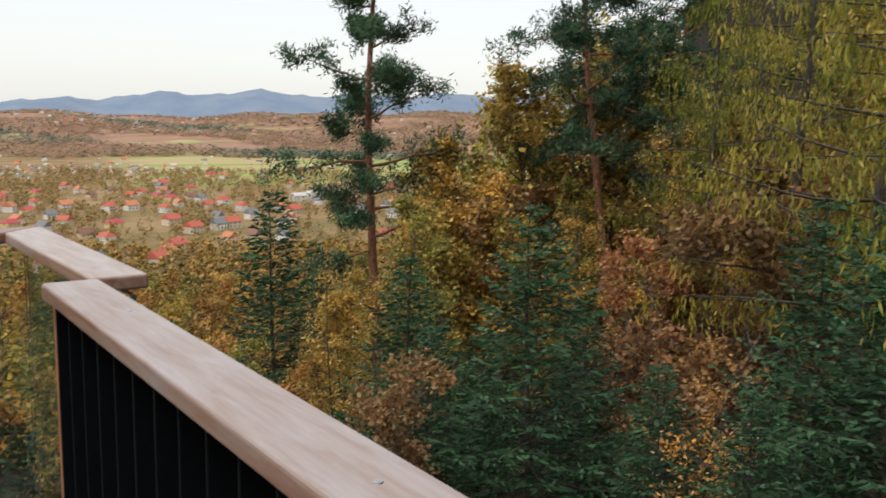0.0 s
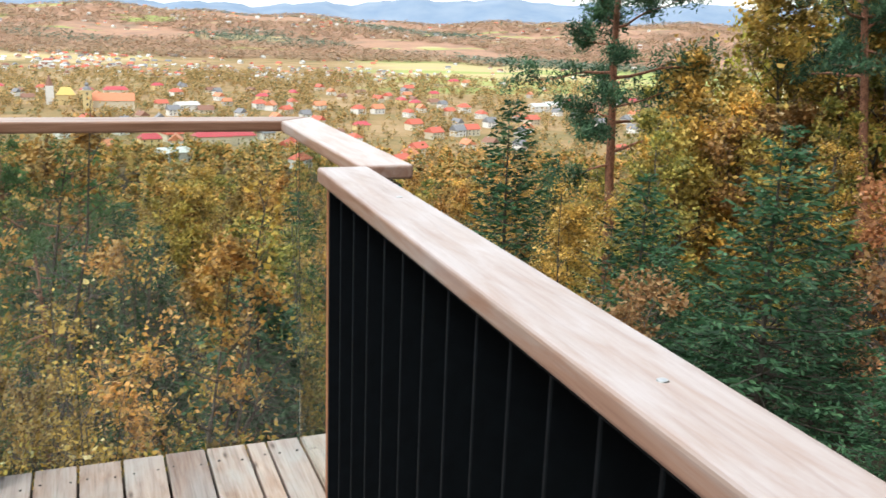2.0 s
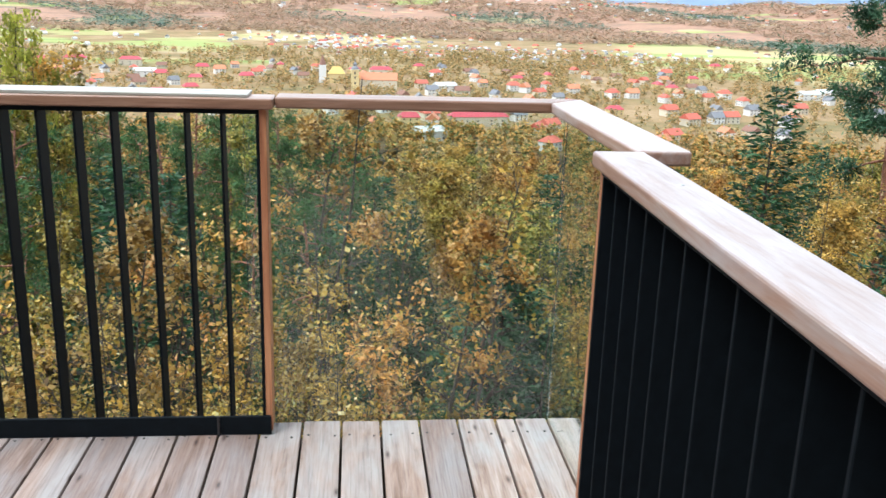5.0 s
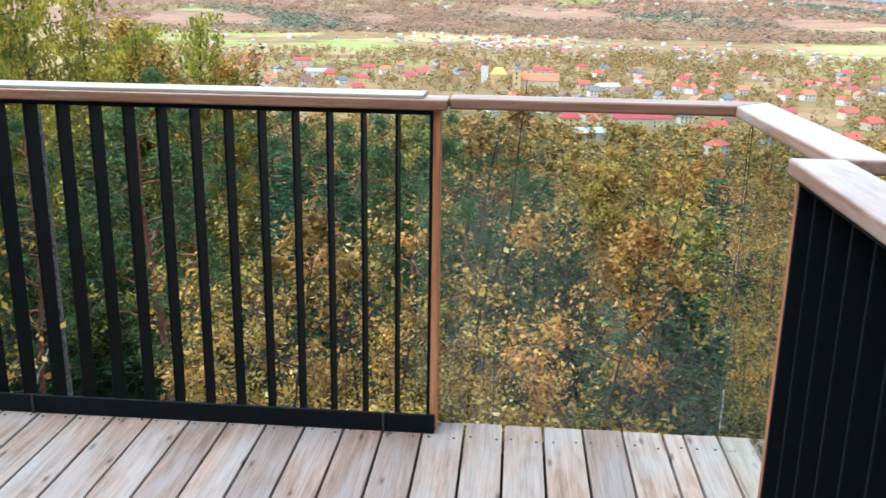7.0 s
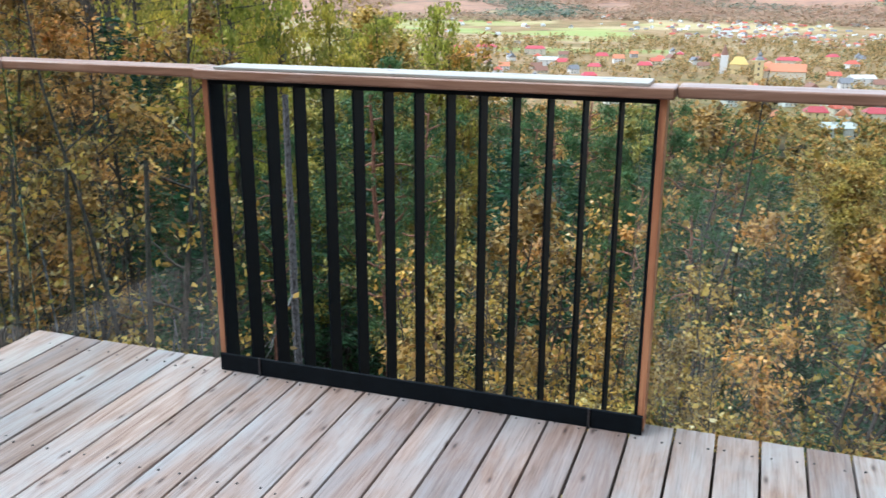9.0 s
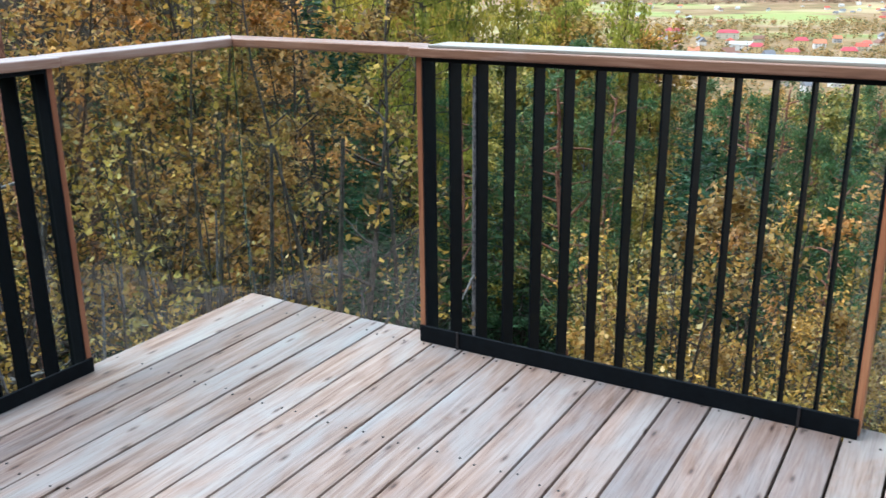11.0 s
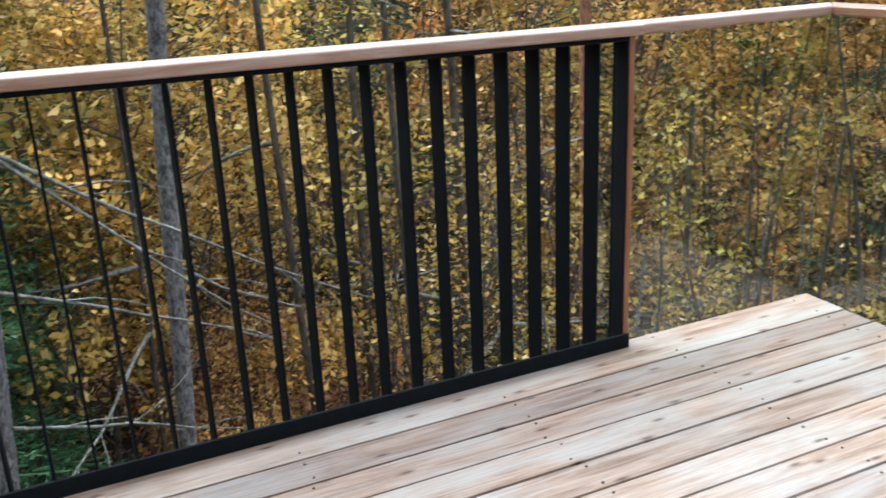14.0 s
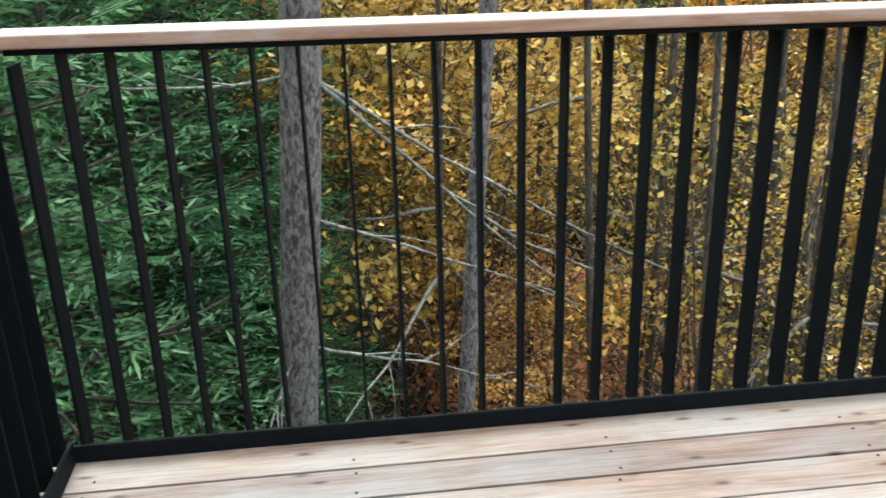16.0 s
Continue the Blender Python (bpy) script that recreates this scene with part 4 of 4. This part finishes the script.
scatter(["olive", "bare", "larch", "golden"], 14, -62, -32, 20, 40, 3, 10, TALL)
scatter(["bare"], 10, -60, -30, 7.5, 11, -13, -7, TALL)
scatter(["shrub", "bare", "yellow", "bare"], 9, -74, -57, 8, 12, -12, 3, TALL)
scatter(["shrub", "maple", "yellow"], 10, -92, -76, 8, 12, -8, 4, TALL)
scatter(["shrub", "shrub", "maple"], 6, -71, -58, 6.5, 9, -12, 1, TALL)
scatter(["orange", "yellow", "bare", "spruce", "yellow"], 16, -95, -58, 11, 22, 3, 12, TALL)
scatter(["spruce", "spruce", "olive"], 9, -125, -94, 10, 22, 2, 12, TALL)
scatter(["golden", "olive"], 10, -76, -36, 24, 36, 4, 11, TALL)


def trunk_tree(label, az, d, radius, h, mat, seed, lean=0.0, snags=6, lean_y=0.0, arms=()):
    """A tall straight trunk seen from near by, with dead side branches."""
    rng = random.Random(seed)
    x, y = at_polar(az, d)
    ob = thing("tree", label, "tree trunk", at=(x, y, float(ground_height(np.array(x), np.array(y)))))
    w = Wood()
    st = limb(rng, Vector((0, 0, -0.4)), Vector((lean, lean_y, 1)), h, 16, 0.012, 0.01)
    w.tube(st, [radius * (1.15 - 0.5 * k / 16) * rng.uniform(0.96, 1.04) for k in range(17)], 14)
    piece("trunk", w.mesh("trunk", mat), ob, Matrix())
    for k in range(snags):
        w = Wood()
        f = rng.uniform(0.12, 0.6)
        i = int(f * 16)
        a = rng.uniform(0, 6.28)
        lb = limb(rng, st[i], Vector((math.cos(a), math.sin(a), rng.uniform(-0.5, 0.15))), rng.uniform(0.7, 2.0), 6, 0.13)
        w.tube(lb, [0.022 * (1 - 0.8 * q / 6) for q in range(7)], 5)
        for q in range(4):
            tw = limb(rng, lb[2 + q % 4], (lb[3] - lb[2]).normalized() + Vector((rng.gauss(0, 0.6), rng.gauss(0, 0.6), rng.gauss(0, 0.4))), rng.uniform(0.2, 0.6), 3, 0.2)
            w.tube(tw, [0.008, 0.006, 0.004, 0.002], 3)
        piece("dead_branch", w.mesh("dead_branch", M_DEAD), ob, Matrix())
    # long dead branches at given heights above the deck
    for level, way, reach in arms:
        w = Wood()
        up = level - ob.location.z
        foot = min(st, key=lambda p: abs(p.z - up)).copy()
        lb = limb(rng, foot, Vector(way), reach, 8, 0.07)
        w.tube(lb, [0.012 * (1 - 0.7 * q / 8) for q in range(9)], 6)
        for q in range(3):
            tw = limb(rng, lb[2 + q * 2], (lb[4] - lb[2]).normalized() + Vector((rng.gauss(0, 0.3), rng.gauss(0, 0.5), rng.gauss(0, 0.4))), rng.uniform(0.25, 0.7), 4, 0.15)
            w.tube(tw, [0.006, 0.005, 0.004, 0.003, 0.0015], 4)
        piece("dead_branch", w.mesh("dead_branch", M_DEAD), ob, Matrix())
    return ob


trunk_tree("thick grey conifer trunk with pale dead branches", -94.8, 5.1, 0.098, 12, M_BARK, 3, snags=0, lean_y=0.07,
           arms=((0.75, (0.1, 1.2, -0.85), 2.1), (0.62, (0.25, 1.2, -1.0), 1.7), (0.35, (0.2, -1, -0.2), 1.3), (-0.9, (0.2, 1, -0.35), 1.4), (-0.2, (0.1, 1, -0.35), 1.6), (-0.55, (0.5, -0.35, -0.7), 0.5)))
trunk_tree("slim grey trunk among yellow leaves", -83.4, 6.1, 0.056, 12, M_BARK, 4, snags=0, lean_y=0.06,
           arms=((1.5, (0.2, 1, -0.5), 1.6), (-0.3, (0.2, 0.8, -0.6), 0.9)))
trunk_tree("red-barked pine trunk behind spruce branches", -101.2, 9.5, 0.085, 13, M_BARK_PINE, 5, snags=2)
for k in range(34):
    sapling = trunk_tree("thin pale stem in the dark undergrowth", wr.uniform(-62, -33), wr.uniform(7, 11), wr.uniform(0.008, 0.02), wr.uniform(2.6, 4.2), M_BARK, 60 + k, wr.uniform(-0.14, 0.14), snags=1, lean_y=wr.uniform(-0.14, 0.14))
    sapling.name = "sapling"
trunk_tree("slim reddish trunk in the woods", -56.0, 10.5, 0.07, 13, M_BARK_PINE, 6, snags=2)
trunk_tree("slim grey-brown trunk behind the railing", -28.6, 12.0, 0.06, 6.2, M_BARK, 7, snags=3)
for k, (az, d, r) in enumerate([(-74, 7.2, 0.03), (-70.5, 8.2, 0.035), (-67.5, 7.0, 0.028), (-64, 8.8, 0.04), (-61, 7.8, 0.03), (-78.2, 9.0, 0.03), (-50, 9.0, 0.035), (-46, 10, 0.03), (-38, 9.5, 0.035), (-34, 10.5, 0.03), (-42.6, 8.6, 0.025), (-84, 7.4, 0.02)]):
    trunk_tree("thin grey-green young trunk in the undergrowth", az, d, r, 9 if az < -62 else 5, M_BARK_THIN, 20 + k, wr.uniform(-0.05, 0.05), snags=2)

# fallen leaves on the near slope
nr = np.random.default_rng(9)
n = 16000
azs, ds = np.radians(np.where(nr.random(n) < 0.75, nr.uniform(-125, -66, n), nr.uniform(-66, 70, n))), np.sqrt(nr.uniform(16, 200, n))
xs, ys = 0.35 + ds * np.sin(azs), 0.8 + ds * np.cos(azs)
# deeper drifts and low russet growth on the open bank
bank = 9000
ba, bd = np.radians(nr.uniform(-85, -67, bank)), nr.uniform(6, 13, bank)
xs, ys = np.concatenate([xs, 0.35 + bd * np.sin(ba)]), np.concatenate([ys, 0.8 + bd * np.cos(ba)])
lift = np.concatenate([np.full(n, 0.02), nr.uniform(0.02, 0.45, bank) ** 1.5])
cs = np.stack([xs, ys, ground_height(xs, ys) + lift], 1)
fl = new("fallen_leaves", quads("fallen_leaves", leaf_quads(nr, cs, 0.10, 2.0), M_LITTER))
tagged(fl, "red-brown fallen leaves covering the slope", "leaf litter", kind="stuff")

# ---- town ----
WALLS = [paint("cream_render", (0.62, 0.55, 0.42), 0.8), paint("white_render", (0.72, 0.70, 0.66), 0.8), paint("yellow_render", (0.66, 0.52, 0.26), 0.8), paint("grey_render", (0.45, 0.43, 0.41), 0.8)]
ROOFS = [paint("red_tile", (0.52, 0.12, 0.075), 0.7, 0.3), paint("orange_tile", (0.58, 0.22, 0.11), 0.7, 0.3), paint("crimson_sheet", (0.46, 0.06, 0.075), 0.5, 0.2), paint("grey_slate", (0.20, 0.20, 0.21), 0.7, 0.3), paint("brown_tile", (0.24, 0.12, 0.08), 0.7, 0.3), paint("pale_sheet", (0.55, 0.55, 0.52), 0.5, 0.2)]
M_PANE = paint("window_pane", (0.05, 0.055, 0.065), 0.2, 0.2)


def gable_roof(l, w, z, rise, over=0.5, hip=0.0):
    bm = bmesh.new()
    a, b_ = l / 2 + over, w / 2 + over
    k = 0.22
    low = [bm.verts.new(p) for p in ((-a, -b_, z - k), (a, -b_, z - k), (a, b_, z - k), (-a, b_, z - k))]
    up = [bm.verts.new(p) for p in ((-a, -b_, z), (a, -b_, z), (a, b_, z), (-a, b_, z))]
    r0, r1 = bm.verts.new((-a + hip, 0, z + rise)), bm.verts.new((a - hip, 0, z + rise))
    bm.faces.new(low[::-1])
    for i in range(4):
        bm.faces.new((low[i], low[(i + 1) % 4], up[(i + 1) % 4], up[i]))
    bm.faces.new((up[0], up[1], r1, r0))
    bm.faces.new((up[2], up[3], r0, r1))
    bm.faces.new((up[1], up[2], r1))
    bm.faces.new((up[3], up[0], r0))
    return bm


def house(label, l, w, h, rise, wall_m, roof_m, hip=0.0, windows=True):
    ob = thing("house", label, "house", "houses of the town")
    bm = box(-l / 2, l / 2, -w / 2, w / 2, -1.0, h - 0.05)
    if not hip:
        for s in (-1, 1):
            vs = [bm.verts.new(p) for p in ((s * l / 2, -w / 2, h - 0.05), (s * l / 2, w / 2, h - 0.05), (s * l / 2, 0, h + rise * (w / (w + 1.0)) - 0.1))]
            bm.faces.new(vs if s > 0 else vs[::-1])
    part("wall", bm, wall_m, ob)
    part("roof", gable_roof(l, w, h, rise, hip=hip), roof_m, ob)
    part("chimney", box(l * 0.2 - 0.35, l * 0.2 + 0.35, 0.4, 1.1, h + rise * 0.3, h + rise + 0.8), WALLS[3], ob)
    if windows:
        for s in (-1, 1):
            for k in range(3):
                x = -l * 0.32 + k * l * 0.32
                for z in ((1.2, 2.5), (3.9, 5.0)):
                    if z[1] < h:
                        y0, y1 = sorted((s * (w / 2 + 0.05), s * (w / 2 - 0.1)))
                        part("window", box(x - 0.55, x + 0.55, y0, y1, z[0], z[1]), M_PANE, ob)
    return ob


LABELS = {0: "red", 1: "orange", 2: "crimson", 3: "grey", 4: "brown", 5: "pale"}
WLABELS = {0: "cream", 1: "white", 2: "yellow", 3: "grey"}
town = []
hr = random.Random(31)
for k, (l, w, h, rise, wi, ri, hip) in enumerate([
        (13, 10, 5.8, 4.0, 0, 0, 0), (12, 9, 5.6, 4.2, 1, 1, 0), (15, 10, 6.0, 3.5, 2, 2, 3), (11, 9, 5.4, 4.4, 1, 3, 0), (14, 9, 3.4, 4.2, 0, 4, 0),
        (22, 12, 6.5, 3.0, 1, 5, 0), (12, 10, 6.2, 3.6, 1, 0, 3), (26, 11, 7.5, 3.4, 0, 2, 4), (10, 8, 5.2, 3.8, 3, 1, 0)]):
    town.append([house(f"{WLABELS[wi]} house with a {LABELS[ri]} pitched roof in the valley town", l, w, h, rise, WALLS[wi], ROOFS[ri], hip), False])


def put_house(i, az, r, turn, size=0.72):
    x, y = at_polar(az, r)
    m = pose(x, y, float(ground_height(np.array(x), np.array(y))), 0, 0, turn) @ Matrix.Diagonal((size, size, size, 1))
    if not town[i][1]:
        town[i][1] = True
        town[i][0].matrix_basis = m
    else:
        keep = town[i][0].scale.copy()
        town[i][0].scale = (1, 1, 1)
        copy_thing(town[i][0], m)
        town[i][0].scale = keep


placed = []


def free(az, r, gap):
    x, y = at_polar(az, r)
    if any((x - a) ** 2 + (y - c) ** 2 < gap * gap for a, c in placed):
        return False
    placed.append((x, y))
    return True


NEAR_ROOFS = [(8, 0.9, 525, 30), (2, 3.4, 548, 10), (0, 4.7, 572, 20), (1, 4.9, 544, 80), (5, 4.8, 490, 15), (7, 7.0, 550, 5), (7, 8.5, 556, 8), (3, 10.3, 585, 20),
              (0, 11.5, 522, 60), (0, 12.3, 543, 30), (6, 12.4, 470, 40), (3, 15.3, 480, 20), (6, 9.9, 780, 15), (1, 10.6, 772, 60), (1, 13.6, 780, 10), (6, 16.0, 758, 30),
              (4, 6.7, 740, 5), (5, 5.6, 752, 20), (3, 4.8, 720, 15), (6, 5.0, 880, 30), (1, 17.2, 768, 15)]
FAR_ROOFS = [(0, 19.5, 660, 20), (0, 20.8, 612, 25), (3, 22.3, 632, 15), (0, 23.1, 640, 10), (0, 19.8, 528, 30), (1, 19.2, 500, 40), (0, 18.7, 476, 35), (6, 22.6, 805, 20),
             (0, 19.1, 1000, 15), (1, 22.7, 1120, 30), (2, 21.9, 1130, 20), (5, 27.3, 845, 10), (5, 28.1, 870, 15), (6, 29.0, 920, 80), (0, 26.9, 728, 20), (3, 24.3, 696, 15),
             (7, -16.3, 980, 5), (7, -13.3, 960, 8), (5, -12.5, 832, 10), (2, -11.6, 816, 15), (2, -9.2, 892, 10), (1, -8.2, 870, 20), (7, 1.6, 880, 4), (2, -6.6, 800, 12)]
for i, az, r, turn in NEAR_ROOFS + FAR_ROOFS:
    free(az, r, 1)
    put_house(i, az, r, turn, 0.82)
tries = 0
while len(placed) < 175 and tries < 4000:
    tries += 1
    az, r = hr.uniform(-21, 36), hr.uniform(560, 1000)
    if abs(az) < 2.6 and 690 < r < 800:
        continue
    if hr.random() < 0.5 + 0.5 * math.sin(az * 0.55 + r * 0.011) and free(az, r, 24):
        put_house(hr.choice([0, 1, 1, 2, 3, 3, 4, 4, 0, 6, 8, 8, 3, 2]), az, r, hr.choice([10, 25, 100, 115, 40]) + hr.uniform(-8, 8))


def far_houses():
    """Scattered houses and garden huts too far off to tell apart."""
    groups = {}
    for _ in range(760):
        q = hr.random()
        if q < 0.35:
            az, r, s = hr.gauss(11, 6), hr.uniform(1080, 1420), hr.uniform(2.8, 4.2)
        elif q < 0.55:
            az, r, s = hr.gauss(-1, 3.0), hr.uniform(1250, 1750), hr.uniform(4.5, 7)
        elif q < 0.7:
            az, r, s = hr.uniform(-25, 33), hr.uniform(1100, 1900), hr.uniform(4.5, 7)
        else:
            az, r, s = hr.choice([hr.gauss(4, 8), hr.gauss(16, 4), hr.uniform(-20, 36)]), hr.uniform(2300, 3350), hr.uniform(7, 10)
        x, y = at_polar(az, r)
        z = float(ground_height(np.array(x), np.array(y)))
        a = hr.uniform(0, 3)
        c, sn = math.cos(a), math.sin(a)
        lx, ly, h, rise = s * 0.6, s * 0.42, s * 0.42, s * 0.4
        pts = [(-lx, -ly, -2), (lx, -ly, -2), (lx, ly, -2), (-lx, ly, -2), (-lx, -ly, h), (lx, -ly, h), (lx, ly, h), (-lx, ly, h)]
        P = [(x + px * c - py * sn, y + px * sn + py * c, z + pz) for px, py, pz in pts]
        v, f = groups.setdefault(("w", hr.choice([0, 1, 1, 2])), ([], []))
        b0 = len(v)
        v += P
        f += [(b0, b0 + 1, b0 + 5, b0 + 4), (b0 + 1, b0 + 2, b0 + 6, b0 + 5), (b0 + 2, b0 + 3, b0 + 7, b0 + 6), (b0 + 3, b0, b0 + 4, b0 + 7)]
        pts = [(-lx - .4, -ly - .5, h - .1), (lx + .4, -ly - .5, h - .1), (lx + .4, ly + .5, h - .1), (-lx - .4, ly + .5, h - .1), (-lx - .4, 0, h + rise), (lx + .4, 0, h + rise)]
        P = [(x + px * c - py * sn, y + px * sn + py * c, z + pz) for px, py, pz in pts]
        v, f = groups.setdefault(("r", hr.choice([0, 1, 3, 4, 5, 5])), ([], []))
        b0 = len(v)
        v += P
        f += [(b0, b0 + 1, b0 + 5, b0 + 4), (b0 + 2, b0 + 3, b0 + 4, b0 + 5), (b0 + 1, b0 + 2, b0 + 5), (b0 + 3, b0, b0 + 4), (b0 + 3, b0 + 2, b0 + 1, b0)]
    root = thing("distant_houses", "scattered pale houses and huts far across the valley", "houses", kind="stuff")
    for (k, i), (v, f) in groups.items():
        tagged(piece("walls" if k == "w" else "roofs", mesh_of("distant_houses", v, f, WALLS[i] if k == "w" else ROOFS[i]), root, Matrix()), kind="stuff")


far_houses()


def church():
    x, y = at_polar(0.0, 745)
    ob = thing("church", "yellow church tower with a dark onion cap and red nave roof", "church", at=(x, y, float(ground_height(np.array(x), np.array(y)))))
    placed.append((x, y))
    part("tower", box(-3.2, 3.2, -3.2, 3.2, -1, 16, 0.1), WALLS[2], ob)
    part("cornice", box(-3.6, 3.6, -3.6, 3.6, 15.9, 16.5, 0.1), WALLS[0], ob)
    bm = bmesh.new()
    prof = [(3.4, 16.5), (3.3, 17.3), (2.2, 18.4), (1.3, 19.0), (1.5, 19.8), (1.7, 20.4), (1.1, 21.3), (0.3, 22.2), (0.12, 24.5)]
    rings = [[bm.verts.new((r * math.cos(a * math.pi / 6), r * math.sin(a * math.pi / 6), z)) for a in range(12)] for r, z in prof]
    for p, q in zip(rings, rings[1:]):
        for i in range(12):
            bm.faces.new((p[i], p[(i + 1) % 12], q[(i + 1) % 12], q[i]))
    bm.faces.new(rings[-1])
    part("onion_cap", bm, ROOFS[3], ob, "dark slate onion cap")
    for z in (4.5, 9.0, 12.6):
        part("window", box(-0.6, 0.6, -3.3, -3.1, z, z + 1.9), M_PANE, ob)
    part("nave", box(4, 34, 2, 14, -1, 8, 0.1), WALLS[0], ob)
    part("nave_roof", gable_roof(30, 12, 8, 5.5), ROOFS[1], ob, "long orange-red tiled roof", pose(19, 8, 0))
    x, y = at_polar(-2.0, 800)
    ob = thing("church", "white church with a slim spire and yellow roof", "church", at=(x, y, float(ground_height(np.array(x), np.array(y)))))
    placed.append((x, y))
    part("tower", box(-3, 3, -3, 3, -1, 15, 0.1), WALLS[1], ob)
    bm = bmesh.new()
    bmesh.ops.create_cone(bm, cap_ends=True, segments=8, radius1=3.2, radius2=0.1, depth=9, matrix=Matrix.Translation((0, 0, 19.5)))
    part("spire", bm, ROOFS[4], ob)
    part("nave", box(5, 19, -4, 5, -1, 8, 0.1), WALLS[2], ob)
    part("nave_roof", gable_roof(14, 9, 8, 6, hip=4), paint("ochre_sheet", (0.60, 0.42, 0.12), 0.6), ob, "ochre hipped roof", pose(12, 0.5, 0))


church()


def far_trees():
    nr2 = np.random.default_rng(14)
    out = []
    n = 1900
    az = np.radians(nr2.uniform(-24, 36, n))
    r = np.sqrt(nr2.uniform(40 ** 2, 520 ** 2, n))
    x, y = 0.35 + r * np.sin(az), 0.8 + r * np.cos(az)
    z = ground_height(x, y)
    for i in range(n):
        h = nr2.uniform(6, 11)
        m = 150 if r[i] < 160 else 80
        c = nr2.normal(size=(m, 3))
        c = c / np.linalg.norm(c, axis=1)[:, None] * nr2.uniform(0.5, 1.0, (m, 1)) * (h * 0.30, h * 0.30, h * 0.45) + (x[i], y[i], z[i] + h * 0.5)
        out.append(leaf_quads(nr2, c, 0.50 + 0.0026 * r[i], 1.0, 0.8))
    ob = new("slope_woods", quads("slope_woods", np.concatenate(out), M_SLOPE))
    tagged(ob, "orange and olive autumn woods on the lower slope", "woods", kind="stuff")
    out = []
    n = 5600
    az = np.where(nr2.random(n) < 0.75, nr2.uniform(-24, 38, n), nr2.normal(10, 10, n))
    r = np.sqrt(nr2.uniform(400 ** 2, 1250 ** 2, n))
    keep = nr2.random(n) < 0.35 + 0.65 * (np.sin(az * 0.9 + 1.0) * np.sin(r * 0.012) > -0.2)
    az, r = np.radians(az[keep]), r[keep]
    x, y = 0.35 + r * np.sin(az), 0.8 + r * np.cos(az)
    # gardens and streets leave room before each house
    homes = np.array(placed)
    hd = np.hypot(homes[:, 0], homes[:, 1])
    across = np.abs(x[:, None] * homes[:, 1] - y[:, None] * homes[:, 0]) / hd
    along = hd - (x[:, None] * homes[:, 0] + y[:, None] * homes[:, 1]) / hd
    clear = ~((across < 6) & (along > -8) & (along < 26)).any(1)
    x, y = x[clear], y[clear]
    z = ground_height(x, y)
    for i in range(len(x)):
        h = nr2.uniform(4, 9)
        m = 34
        c = nr2.normal(size=(m, 3)) * (h * 0.22, h * 0.22, h * 0.25) + (x[i], y[i], z[i] + h * 0.55)
        out.append(leaf_quads(nr2, c, h * 0.25, 0.9, 0.8))
    ob = new("town_trees", quads("town_trees", np.concatenate(out), M_FARTREE))
    tagged(ob, "autumn-coloured trees between the houses of the valley", "trees", kind="stuff")
    n = 23000
    az = np.radians(nr2.uniform(-26, 40, n))
    r = nr2.uniform(1680, 3500, n)
    x, y = r * np.sin(az), r * np.cos(az)
    ok = (np.sin(x * 0.005 + 1.3) * np.sin(y * 0.007 + 0.4) + 0.5 * np.sin(x * 0.013 + y * 0.004)) > -0.55
    x, y = x[ok], y[ok]
    z = ground_height(x, y)
    # stands of conifers among the autumn woods
    stand = np.sin(x * 0.0042 + 0.7) * np.sin(y * 0.0061 + x * 0.002) + 0.5 * np.sin(x * 0.011 + y * 0.006 + 2.0)
    dark = stand + nr2.normal(size=len(x)) * 0.18 > 0.62
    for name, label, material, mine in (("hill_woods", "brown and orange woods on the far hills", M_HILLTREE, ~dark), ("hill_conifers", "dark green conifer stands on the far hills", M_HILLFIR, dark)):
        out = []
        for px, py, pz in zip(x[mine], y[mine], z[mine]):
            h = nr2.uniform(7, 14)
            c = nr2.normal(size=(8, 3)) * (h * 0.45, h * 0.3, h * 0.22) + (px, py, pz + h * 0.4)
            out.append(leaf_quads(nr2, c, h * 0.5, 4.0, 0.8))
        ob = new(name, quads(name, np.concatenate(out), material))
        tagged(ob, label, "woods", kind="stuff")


far_trees()
